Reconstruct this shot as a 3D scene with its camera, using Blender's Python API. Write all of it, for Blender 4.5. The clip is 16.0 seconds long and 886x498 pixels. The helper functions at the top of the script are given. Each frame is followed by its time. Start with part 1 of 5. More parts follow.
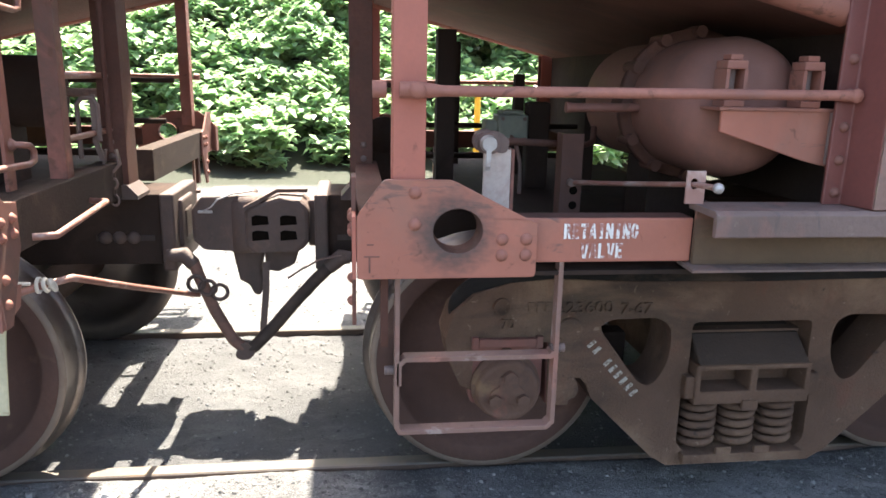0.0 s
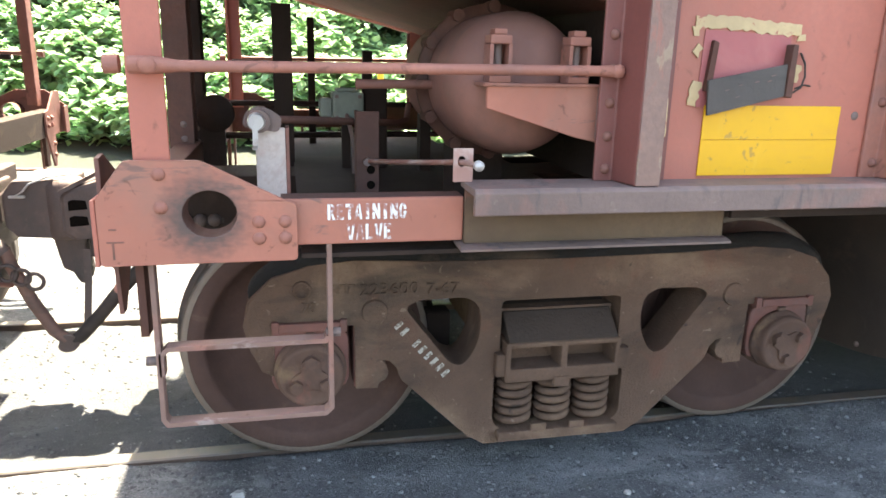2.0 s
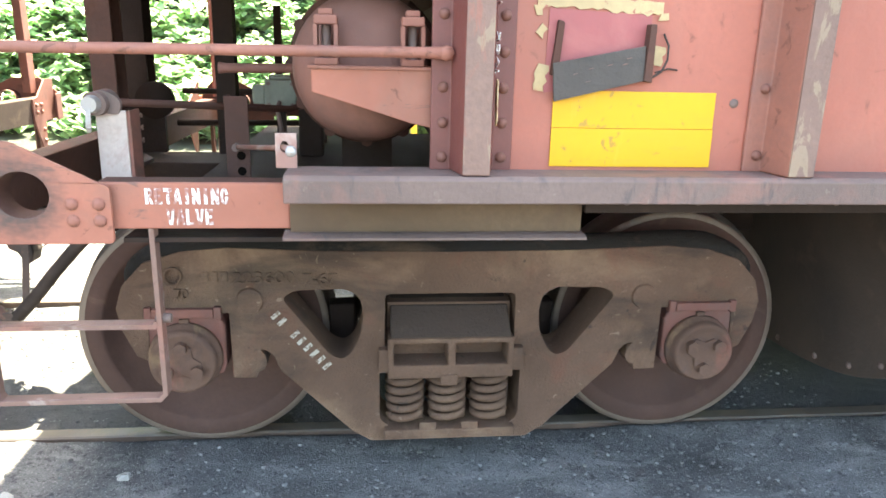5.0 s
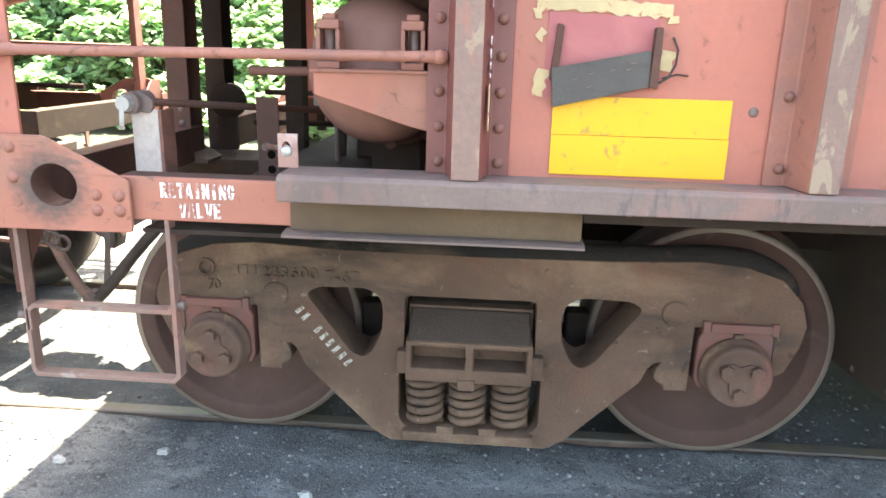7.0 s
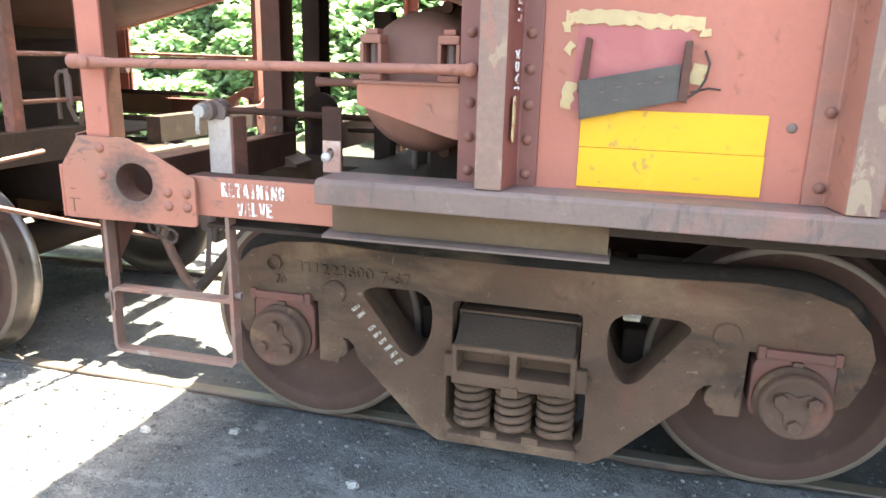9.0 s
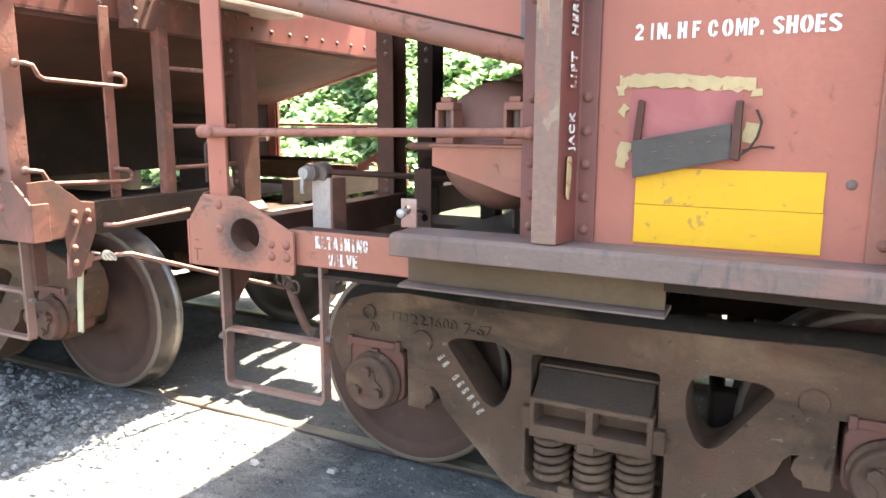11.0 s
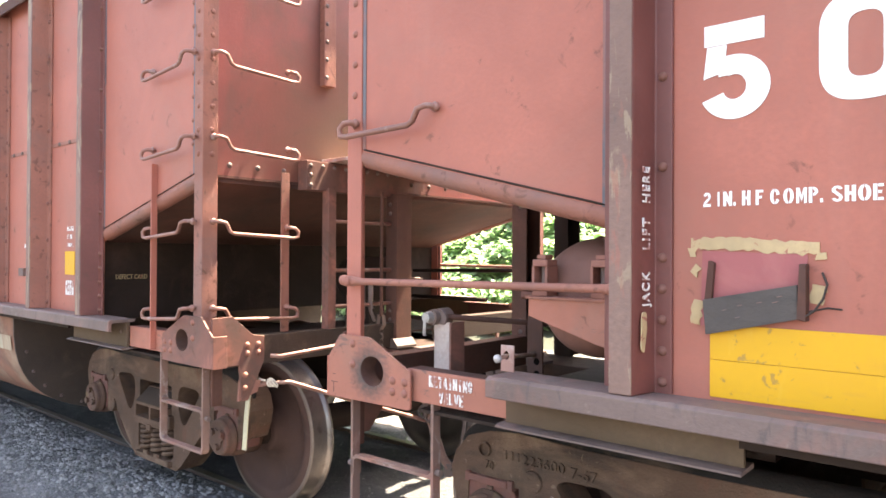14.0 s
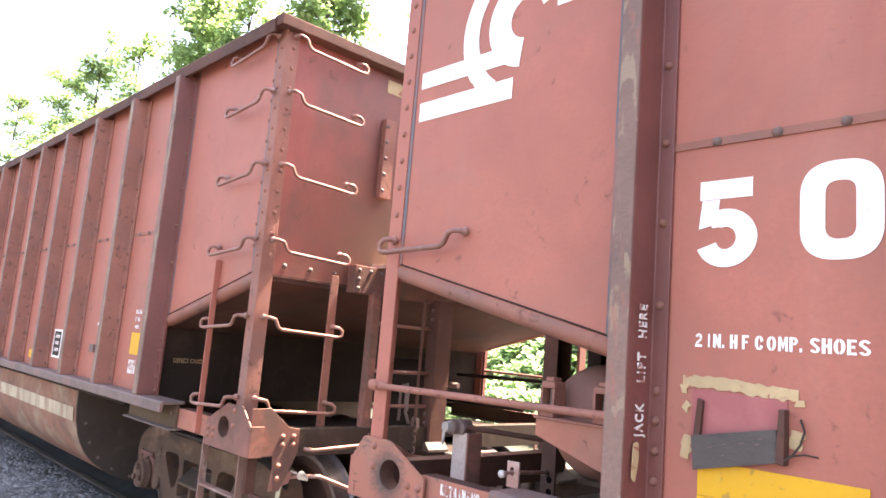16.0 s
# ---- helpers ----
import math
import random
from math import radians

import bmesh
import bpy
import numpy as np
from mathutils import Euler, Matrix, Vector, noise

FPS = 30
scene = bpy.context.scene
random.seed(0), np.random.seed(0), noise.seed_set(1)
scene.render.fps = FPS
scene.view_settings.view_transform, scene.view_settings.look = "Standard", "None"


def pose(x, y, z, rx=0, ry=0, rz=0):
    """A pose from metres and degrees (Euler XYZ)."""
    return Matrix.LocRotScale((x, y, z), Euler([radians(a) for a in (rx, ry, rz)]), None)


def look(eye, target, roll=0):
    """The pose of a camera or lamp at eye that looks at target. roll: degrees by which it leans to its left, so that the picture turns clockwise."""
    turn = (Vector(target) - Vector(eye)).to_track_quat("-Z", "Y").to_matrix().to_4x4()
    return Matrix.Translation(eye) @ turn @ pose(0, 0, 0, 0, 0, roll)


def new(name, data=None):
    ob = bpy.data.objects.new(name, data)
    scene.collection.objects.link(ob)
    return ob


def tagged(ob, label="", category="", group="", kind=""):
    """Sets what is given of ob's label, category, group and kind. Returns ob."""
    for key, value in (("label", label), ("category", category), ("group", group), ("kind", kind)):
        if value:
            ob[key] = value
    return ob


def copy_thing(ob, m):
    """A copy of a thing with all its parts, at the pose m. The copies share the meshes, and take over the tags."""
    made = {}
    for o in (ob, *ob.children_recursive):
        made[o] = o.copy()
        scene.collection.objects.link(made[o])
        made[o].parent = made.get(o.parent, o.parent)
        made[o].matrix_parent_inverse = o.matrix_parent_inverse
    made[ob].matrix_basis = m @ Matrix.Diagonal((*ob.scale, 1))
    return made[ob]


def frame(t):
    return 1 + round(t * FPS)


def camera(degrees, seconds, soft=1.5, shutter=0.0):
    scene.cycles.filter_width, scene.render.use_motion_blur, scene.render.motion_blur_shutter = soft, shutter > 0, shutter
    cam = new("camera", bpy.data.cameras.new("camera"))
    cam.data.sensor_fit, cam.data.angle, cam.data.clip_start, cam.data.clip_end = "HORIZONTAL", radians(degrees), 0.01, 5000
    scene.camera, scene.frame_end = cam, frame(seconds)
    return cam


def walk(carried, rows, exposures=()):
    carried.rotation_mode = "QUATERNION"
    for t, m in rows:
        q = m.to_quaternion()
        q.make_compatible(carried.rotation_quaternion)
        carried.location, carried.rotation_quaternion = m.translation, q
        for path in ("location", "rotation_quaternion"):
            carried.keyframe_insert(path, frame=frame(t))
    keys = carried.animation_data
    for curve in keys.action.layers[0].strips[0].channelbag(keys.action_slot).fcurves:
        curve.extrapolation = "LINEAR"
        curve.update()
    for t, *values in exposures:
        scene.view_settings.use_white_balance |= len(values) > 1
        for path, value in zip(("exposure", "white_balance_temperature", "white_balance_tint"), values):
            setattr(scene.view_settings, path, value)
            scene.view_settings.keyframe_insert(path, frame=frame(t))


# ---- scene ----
# uniform factor that brings the plan to true size (wheelbase 1.78 m, wheels 0.91 m)
S = 0.985
cam = camera(63.7, 16.0, soft=1.6)
PATH = [
    (0, (-0.443, -3.428, 1.572), (-0.196, -1.499, 1.105), 1.3),
    (0.5, (-0.334, -3.436, 1.574), (-0.063, -1.514, 1.093), 1.6),
    (1, (-0.214, -3.438, 1.569), (0.061, -1.519, 1.076), 1.2),
    (1.5, (-0.09, -3.445, 1.569), (0.238, -1.538, 1.063), 1.1),
    (2, (0.023, -3.446, 1.572), (0.439, -1.559, 1.055), 1.4),
    (2.5, (0.147, -3.459, 1.565), (0.593, -1.579, 1.047), 1.4),
    (3, (0.265, -3.472, 1.554), (0.709, -1.591, 1.039), 1.3),
    (3.5, (0.384, -3.478, 1.555), (0.767, -1.587, 1.03), 1.3),
    (4, (0.48, -3.475, 1.545), (0.827, -1.577, 1.019), 1.4),
    (4.2, (0.522, -3.474, 1.559), (0.847, -1.577, 1.015), 1.4),
    (6.5, (0.957, -3.469, 1.547), (0.906, -1.538, 1.029), 1.6),
    (7, (1.031, -3.47, 1.564), (0.897, -1.548, 1.029), 1.5),
    (7.5, (1.125, -3.471, 1.544), (0.873, -1.556, 1.025), 1.5),
    (8, (1.194, -3.467, 1.568), (0.844, -1.574, 1.025), 1.3),
    (10.3, (1.476, -3.517, 1.581), (0.743, -1.704, 1.161), 0.9),
    (10.5, (1.505, -3.514, 1.574), (0.719, -1.719, 1.175), 0.6),
    (11, (1.568, -3.529, 1.579), (0.683, -1.77, 1.227), 0.2),
    (11.5, (1.635, -3.536, 1.589), (0.66, -1.815, 1.295), -0.0),
    (12, (1.695, -3.54, 1.602), (0.624, -1.867, 1.368), -0.1),
    (12.5, (1.742, -3.556, 1.615), (0.587, -1.931, 1.453), 0.0),
    (13, (1.793, -3.561, 1.626), (0.569, -1.982, 1.534), 0.1),
    (13.5, (1.856, -3.577, 1.639), (0.592, -2.028, 1.606), 0.1),
    (14, (1.922, -3.579, 1.65), (0.601, -2.077, 1.666), 0.3),
    (14.5, (1.985, -3.59, 1.663), (0.619, -2.131, 1.724), 1.3),
    (15, (2.053, -3.592, 1.682), (0.66, -2.163, 1.806), 2.6),
    (15.5, (2.119, -3.611, 1.702), (0.7, -2.216, 1.905), 3.9),
    (16, (2.186, -3.632, 1.714), (0.741, -2.279, 1.995), 4.7),
]
walk(cam, [(t, look(Vector(eye) * S, Vector(target) * S, roll)) for t, eye, target, roll in PATH],
     exposures=[(0.0, 2.70, 6850, 9), (1.0, 2.99, 7050, 7), (2.0, 3.36, 7250, 5), (3.5, 3.80, 7450, 3), (8.0, 3.88, 7500, 2), (10.5, 3.58, 7500, 4), (13.0, 3.38, 7950, 9), (16.0, 3.24, 7700, 19)])

# ---- light ----
SUN_DIR = Vector((0.055, 0.43, 0.90)).normalized()
world = bpy.data.worlds.new("world")
scene.world = world
world.use_nodes = True
wn = world.node_tree
sky = wn.nodes.new("ShaderNodeTexSky")
sky.sky_type = "NISHITA"
sky.sun_disc = False
sky.sun_elevation = math.asin(SUN_DIR.z)
sky.sun_rotation = math.atan2(SUN_DIR.x, SUN_DIR.y)
sky.air_density, sky.dust_density = 1.0, 3.0
bg = wn.nodes["Background"]
bg.inputs["Strength"].default_value = 0.115
wn.links.new(sky.outputs["Color"], bg.inputs["Color"])
sun = new("sun", bpy.data.lights.new("sun", "SUN"))
sun.data.energy, sun.data.angle, sun.data.color = 5.0, radians(0.53), (1.0, 0.95, 0.86)
sun.matrix_world = look(SUN_DIR * 20, (0, 0, 0))

# ---- materials ----
MATS = {}


def mat(name, base, rough=0.7, metal=0.0, spots=(), bump=0.25, scale=1.0, grain=60.0, vary=0.12, trans=0.0, rnd=0.0):
    """Base colour broken up by grain and by patches (colour, size, threshold, softness, strength)."""
    if name in MATS:
        return MATS[name]
    m = bpy.data.materials.new(name)
    m.use_nodes = True
    nt = m.node_tree
    N, L = nt.nodes, nt.links
    b = N["Principled BSDF"]
    tc = N.new("ShaderNodeTexCoord")
    src = tc.outputs["Object"]

    def tex(size, detail=6.0, dist=0.0, stretch=None):
        n = N.new("ShaderNodeTexNoise")
        n.inputs["Scale"].default_value = size * scale
        n.inputs["Detail"].default_value = detail
        n.inputs["Roughness"].default_value = 0.62
        n.inputs["Distortion"].default_value = dist
        if stretch:
            mp = N.new("ShaderNodeMapping")
            mp.inputs["Scale"].default_value = stretch
            L.new(src, mp.inputs["Vector"])
            L.new(mp.outputs["Vector"], n.inputs["Vector"])
        else:
            L.new(src, n.inputs["Vector"])
        return n.outputs["Fac"]

    def ramp(fac, lo, hi):
        r = N.new("ShaderNodeMapRange")
        r.inputs["From Min"].default_value, r.inputs["From Max"].default_value = lo, hi
        L.new(fac, r.inputs["Value"])
        return r.outputs["Result"]

    def mix(fac, a, c, kind="MIX"):
        x = N.new("ShaderNodeMix")
        x.data_type, x.blend_type = "RGBA", kind
        if isinstance(fac, float):
            x.inputs["Factor"].default_value = fac
        else:
            L.new(fac, x.inputs["Factor"])
        for sock, v in ((x.inputs["A"], a), (x.inputs["B"], c)):
            if isinstance(v, tuple):
                sock.default_value = (*v, 1)
            else:
                L.new(v, sock)
        return x.outputs["Result"]

    g = tex(grain)
    big = tex(2.3, 4.0, 0.4)
    dark = tuple(c * (1 - 2.2 * vary) for c in base)
    lite = tuple(min(1, c * (1 + 1.6 * vary)) for c in base)
    col = mix(ramp(big, 0.32, 0.68), dark, lite)
    col = mix(ramp(g, 0.35, 0.7), mix(0.5, col, dark), col)
    for k, (c, size, lo, soft, strength, *st) in enumerate(spots):
        f = ramp(tex(size, 8.0, 0.6, st[0] if st else None), lo, lo + soft)
        mul = N.new("ShaderNodeMath")
        mul.operation = "MULTIPLY"
        mul.inputs[1].default_value = strength
        L.new(f, mul.inputs[0])
        col = mix(mul.outputs[0], col, c)
    if rnd:
        oi = N.new("ShaderNodeNewGeometry")
        v = N.new("ShaderNodeMapRange")
        v.inputs["To Min"].default_value, v.inputs["To Max"].default_value = 1 - rnd, 1 + rnd
        L.new(oi.outputs["Random Per Island"], v.inputs["Value"])
        hs = N.new("ShaderNodeHueSaturation")
        L.new(v.outputs["Result"], hs.inputs["Value"])
        L.new(col, hs.inputs["Color"])
        col = hs.outputs["Color"]
    L.new(col, b.inputs["Base Color"])
    rr = N.new("ShaderNodeMapRange")
    rr.inputs["To Min"].default_value, rr.inputs["To Max"].default_value = max(0.05, rough - 0.15), min(1, rough + 0.15)
    L.new(g, rr.inputs["Value"])
    L.new(rr.outputs["Result"], b.inputs["Roughness"])
    b.inputs["Metallic"].default_value = metal
    if bump:
        bp = N.new("ShaderNodeBump")
        bp.inputs["Strength"].default_value, bp.inputs["Distance"].default_value = bump, 0.01
        L.new(g, bp.inputs["Height"])
        L.new(bp.outputs["Normal"], b.inputs["Normal"])
    if trans:
        tr = N.new("ShaderNodeBsdfTranslucent")
        L.new(col, tr.inputs["Color"])
        mx = N.new("ShaderNodeMixShader")
        mx.inputs[0].default_value = trans
        out = N["Material Output"]
        L.new(b.outputs[0], mx.inputs[1])
        L.new(tr.outputs[0], mx.inputs[2])
        L.new(mx.outputs[0], out.inputs["Surface"])
    MATS[name] = m
    return m


RUST = (0.10, 0.045, 0.028)
paint = mat("oxide red paint", (0.40, 0.125, 0.085), 0.62, spots=[((0.30, 0.13, 0.095), 1.4, 0.5, 0.25, 0.6), (RUST, 9.0, 0.64, 0.06, 0.55), ((0.46, 0.20, 0.15), 3.0, 0.55, 0.3, 0.35, (1, 1, 0.15))], bump=0.12, vary=0.07)
paint_worn = mat("worn oxide red paint", (0.31, 0.120, 0.084), 0.7, spots=[((0.17, 0.10, 0.085), 3.0, 0.5, 0.2, 0.6), (RUST, 14.0, 0.58, 0.08, 0.7)], bump=0.25, vary=0.12)
beam_m = mat("chipped brownish red paint", (0.375, 0.132, 0.087), 0.66, spots=[((0.21, 0.115, 0.085), 2.6, 0.50, 0.2, 0.6), ((0.42, 0.18, 0.13), 5.0, 0.55, 0.2, 0.5), ((0.115, 0.075, 0.062), 11.0, 0.6, 0.06, 0.7, (0.35, 1, 1.6)), (RUST, 22.0, 0.62, 0.06, 0.6)], bump=0.12, vary=0.08)
# grimy parts, and far-side frame parts whose shade is put into the colour
paint_grime_shade = mat("brown paint for grime and shade", (0.125, 0.058, 0.044), 0.8, spots=[((0.06, 0.042, 0.036), 2.5, 0.45, 0.25, 0.7), (RUST, 16.0, 0.58, 0.1, 0.6)], bump=0.3, vary=0.15)
bare = mat("weathered grey steel edge", (0.175, 0.115, 0.098), 0.72, spots=[((0.28, 0.12, 0.09), 5.0, 0.54, 0.12, 0.45), ((0.30, 0.23, 0.18), 16.0, 0.64, 0.05, 0.35), ((0.075, 0.062, 0.060), 10.0, 0.57, 0.09, 0.6, (1.6, 1, 0.35))], bump=0.3)
# grime plus the deep shade below the car, both held in this near-black
under = mat("grimy underside darkened for shade", (0.036, 0.023, 0.018), 0.9, spots=[((0.08, 0.045, 0.033), 3.0, 0.54, 0.2, 0.6)], bump=0.3)
truck_m = mat("dusty brown cast steel", (0.142, 0.084, 0.058), 0.88, spots=[((0.235, 0.150, 0.098), 2.2, 0.50, 0.16, 0.8), ((0.045, 0.033, 0.027), 2.6, 0.52, 0.14, 0.7, (0.5, 1, 1.6)), ((0.16, 0.066, 0.044), 5.0, 0.58, 0.12, 0.45), ((0.26, 0.19, 0.135), 30.0, 0.64, 0.06, 0.55), ((0.02, 0.018, 0.018), 14.0, 0.64, 0.06, 0.6)], bump=0.7, grain=110, vary=0.16)
soot_shade_m = mat("sooty casting darkened for shade", (0.022, 0.018, 0.016), 0.92, spots=[((0.10, 0.066, 0.046), 4.0, 0.57, 0.14, 0.7, (0.7, 1, 1)), ((0.02, 0.018, 0.018), 3.0, 0.5, 0.15, 0.7)], bump=0.5, grain=90)
bolster_m = mat("bolster brown darkened for shade", (0.062, 0.043, 0.034), 0.95, spots=[((0.12, 0.082, 0.058), 5.0, 0.56, 0.14, 0.6)], bump=0.5, grain=90)
dust_m = mat("dust-coated sill steel", (0.135, 0.088, 0.056), 0.85, spots=[((0.10, 0.06, 0.045), 4.0, 0.52, 0.2, 0.7), ((0.30, 0.12, 0.085), 3.0, 0.58, 0.15, 0.6, (0.4, 1, 1))], bump=0.3)
scrape_m = mat("scraped post steel", (0.215, 0.125, 0.098), 0.7, spots=[((0.34, 0.25, 0.165), 7.0, 0.55, 0.03, 0.55, (2.2, 1, 0.6)), ((0.33, 0.115, 0.08), 5.0, 0.58, 0.05, 0.5, (2, 1, 0.8)), ((0.10, 0.072, 0.066), 9.0, 0.6, 0.08, 0.6, (2, 1, 0.35))], bump=0.35)
seam_m = mat("blue-grey rusted seam", (0.13, 0.115, 0.125), 0.6, spots=[((0.28, 0.11, 0.085), 9.0, 0.5, 0.1, 0.8, (1, 1, 0.3))], bump=0.2)
wheel_m = mat("rusty wheel steel", (0.095, 0.052, 0.041), 0.85, spots=[((0.075, 0.045, 0.038), 3.0, 0.5, 0.25, 0.6), ((0.23, 0.15, 0.10), 5.0, 0.62, 0.2, 0.5)], bump=0.25)
cap_m = mat("dusty bearing steel", (0.125, 0.072, 0.053), 0.8, spots=[((0.21, 0.135, 0.078), 7.0, 0.53, 0.13, 0.7), ((0.08, 0.05, 0.042), 11.0, 0.55, 0.12, 0.7), ((0.20, 0.08, 0.06), 4.0, 0.56, 0.1, 0.6)], bump=0.4)
tread_m = mat("polished wheel tread", (0.24, 0.205, 0.185), 0.36, 0.8, spots=[((0.1, 0.07, 0.06), 8.0, 0.58, 0.15, 0.7)], bump=0.05)
red_m = mat("reddish bearing adapter", (0.17, 0.066, 0.05), 0.8, spots=[((0.10, 0.06, 0.05), 8.0, 0.5, 0.2, 0.7)], bump=0.3)
black_m = mat("black rubber", (0.055, 0.041, 0.035), 0.75, spots=[((0.12, 0.085, 0.07), 6.0, 0.5, 0.25, 0.6)], bump=0.2)
coupler_m = mat("greasy dark cast iron", (0.095, 0.061, 0.051), 0.7, spots=[((0.04, 0.033, 0.03), 4.0, 0.5, 0.2, 0.7), ((0.17, 0.10, 0.075), 10.0, 0.6, 0.1, 0.6)], bump=0.4)
bright = mat("worn bare steel", (0.46, 0.42, 0.40), 0.5, 0.5, spots=[((0.22, 0.12, 0.09), 10.0, 0.55, 0.15, 0.7)], bump=0.1)
grab_m = mat("worn grab iron paint", (0.28, 0.13, 0.10), 0.5, 0.2, spots=[((0.45, 0.36, 0.32), 9.0, 0.55, 0.15, 0.7)], bump=0.1)
tank_m = mat("dusty brown tank paint", (0.235, 0.105, 0.078), 0.75, spots=[((0.10, 0.062, 0.052), 2.4, 0.48, 0.2, 0.75), ((0.33, 0.13, 0.095), 3.0, 0.56, 0.2, 0.5)], bump=0.2)
yellow = mat("yellow reflective sheet", (0.70, 0.355, 0.005), 0.5, spots=[((0.66, 0.32, 0.015), 4.0, 0.55, 0.2, 0.55, (0.5, 1, 2)), ((0.30, 0.17, 0.05), 24.0, 0.62, 0.04, 0.7), ((0.45, 0.22, 0.05), 9.0, 0.62, 0.08, 0.2, (0.5, 1, 2.5)), ((0.78, 0.48, 0.08), 5.0, 0.58, 0.12, 0.25, (2.5, 1, 0.7))], bump=0.03, vary=0.03)
white = mat("white stencil paint", (0.82, 0.80, 0.76), 0.6, spots=[((0.42, 0.18, 0.14), 40.0, 0.68, 0.03, 0.7)], bump=0.02, vary=0.03)
white_worn = mat("worn white stencil paint", (0.74, 0.70, 0.66), 0.6, spots=[((0.33, 0.12, 0.09), 30.0, 0.515, 0.05, 0.92)], bump=0.02, vary=0.05)
stencil_dim = mat("dusty chipped stencil paint", (0.40, 0.355, 0.30), 0.7, spots=[((0.12, 0.075, 0.05), 60.0, 0.5, 0.06, 0.85)], bump=0.05, vary=0.05)
cream = mat("flaking cream primer", (0.52, 0.37, 0.20), 0.75, spots=[((0.35, 0.12, 0.085), 20.0, 0.6, 0.03, 0.95), ((0.50, 0.30, 0.13), 10.0, 0.5, 0.2, 0.6)], bump=0.15)
purple = mat("faded magenta paint", (0.36, 0.098, 0.095), 0.6, spots=[((0.42, 0.15, 0.13), 6.0, 0.5, 0.2, 0.6)], bump=0.08, vary=0.06)
wood = mat("weathered grey board", (0.098, 0.080, 0.070), 0.9, spots=[((0.03, 0.027, 0.026), 9.0, 0.5, 0.2, 0.7, (0.3, 1, 3)), ((0.3, 0.28, 0.26), 30.0, 0.72, 0.02, 0.8)], bump=0.5)
pipe_m = mat("whitish worn plate paint", (0.52, 0.42, 0.37), 0.6, 0.0, spots=[((0.30, 0.12, 0.09), 4.0, 0.5, 0.15, 0.8)], bump=0.1)
box_m = mat("grey green cast box", (0.20, 0.21, 0.17), 0.6, spots=[((0.08, 0.07, 0.06), 6.0, 0.5, 0.2, 0.6)], bump=0.2)
ground_m = mat("dark cinder ballast", (0.150, 0.147, 0.148), 0.95, spots=[((0.27, 0.262, 0.255), 4.0, 0.53, 0.12, 0.75, (0.6, 1.4, 1)), ((0.06, 0.06, 0.063), 1.6, 0.5, 0.25, 0.6), ((0.34, 0.33, 0.32), 150.0, 0.585, 0.04, 0.8), ((0.02, 0.02, 0.021), 95.0, 0.58, 0.05, 0.7), ((0.22, 0.215, 0.21), 24.0, 0.60, 0.06, 0.6), ((0.025, 0.025, 0.027), 38.0, 0.58, 0.06, 0.75), ((0.19, 0.175, 0.155), 0.5, 0.55, 0.2, 0.3)], bump=1.0, grain=120, vary=0.3)
def ground_beyond(m, y0, y1, colour, amount=1.0):
    """Another surface from y0 on: soil under the bank, added dark ground behind the camera."""
    nt = m.node_tree
    b = nt.nodes["Principled BSDF"]
    old = b.inputs["Base Color"].links[0].from_socket
    tc = nt.nodes.new("ShaderNodeTexCoord")
    sp = nt.nodes.new("ShaderNodeSeparateXYZ")
    mr = nt.nodes.new("ShaderNodeMapRange")
    mr.inputs["From Min"].default_value, mr.inputs["From Max"].default_value = y0, y1
    mr.inputs["To Max"].default_value = amount
    mx = nt.nodes.new("ShaderNodeMix")
    mx.data_type = "RGBA"
    mx.inputs["B"].default_value = (*colour, 1)
    nt.links.new(tc.outputs["Object"], sp.inputs[0])
    nt.links.new(sp.outputs["Y"], mr.inputs["Value"])
    nt.links.new(mr.outputs["Result"], mx.inputs["Factor"])
    nt.links.new(old, mx.inputs["A"])
    nt.links.new(mx.outputs["Result"], b.inputs["Base Color"])


def shaded_bed(m, half, edge, colour, amount):
    """Darker cinders between the rails: the shade under the cars as ground colour."""
    nt = m.node_tree
    b = nt.nodes["Principled BSDF"]
    old = b.inputs["Base Color"].links[0].from_socket
    tc = nt.nodes.new("ShaderNodeTexCoord")
    sp = nt.nodes.new("ShaderNodeSeparateXYZ")
    ab = nt.nodes.new("ShaderNodeMath")
    ab.operation = "ABSOLUTE"
    mr = nt.nodes.new("ShaderNodeMapRange")
    mr.inputs["From Min"].default_value, mr.inputs["From Max"].default_value = half + edge, half
    mr.inputs["To Max"].default_value = amount
    mx = nt.nodes.new("ShaderNodeMix")
    mx.data_type = "RGBA"
    mx.inputs["B"].default_value = (*colour, 1)
    nt.links.new(tc.outputs["Object"], sp.inputs[0])
    nt.links.new(sp.outputs["Y"], ab.inputs[0])
    nt.links.new(ab.outputs[0], mr.inputs["Value"])
    nt.links.new(mr.outputs["Result"], mx.inputs["Factor"])
    nt.links.new(old, mx.inputs["A"])
    nt.links.new(mx.outputs["Result"], b.inputs["Base Color"])


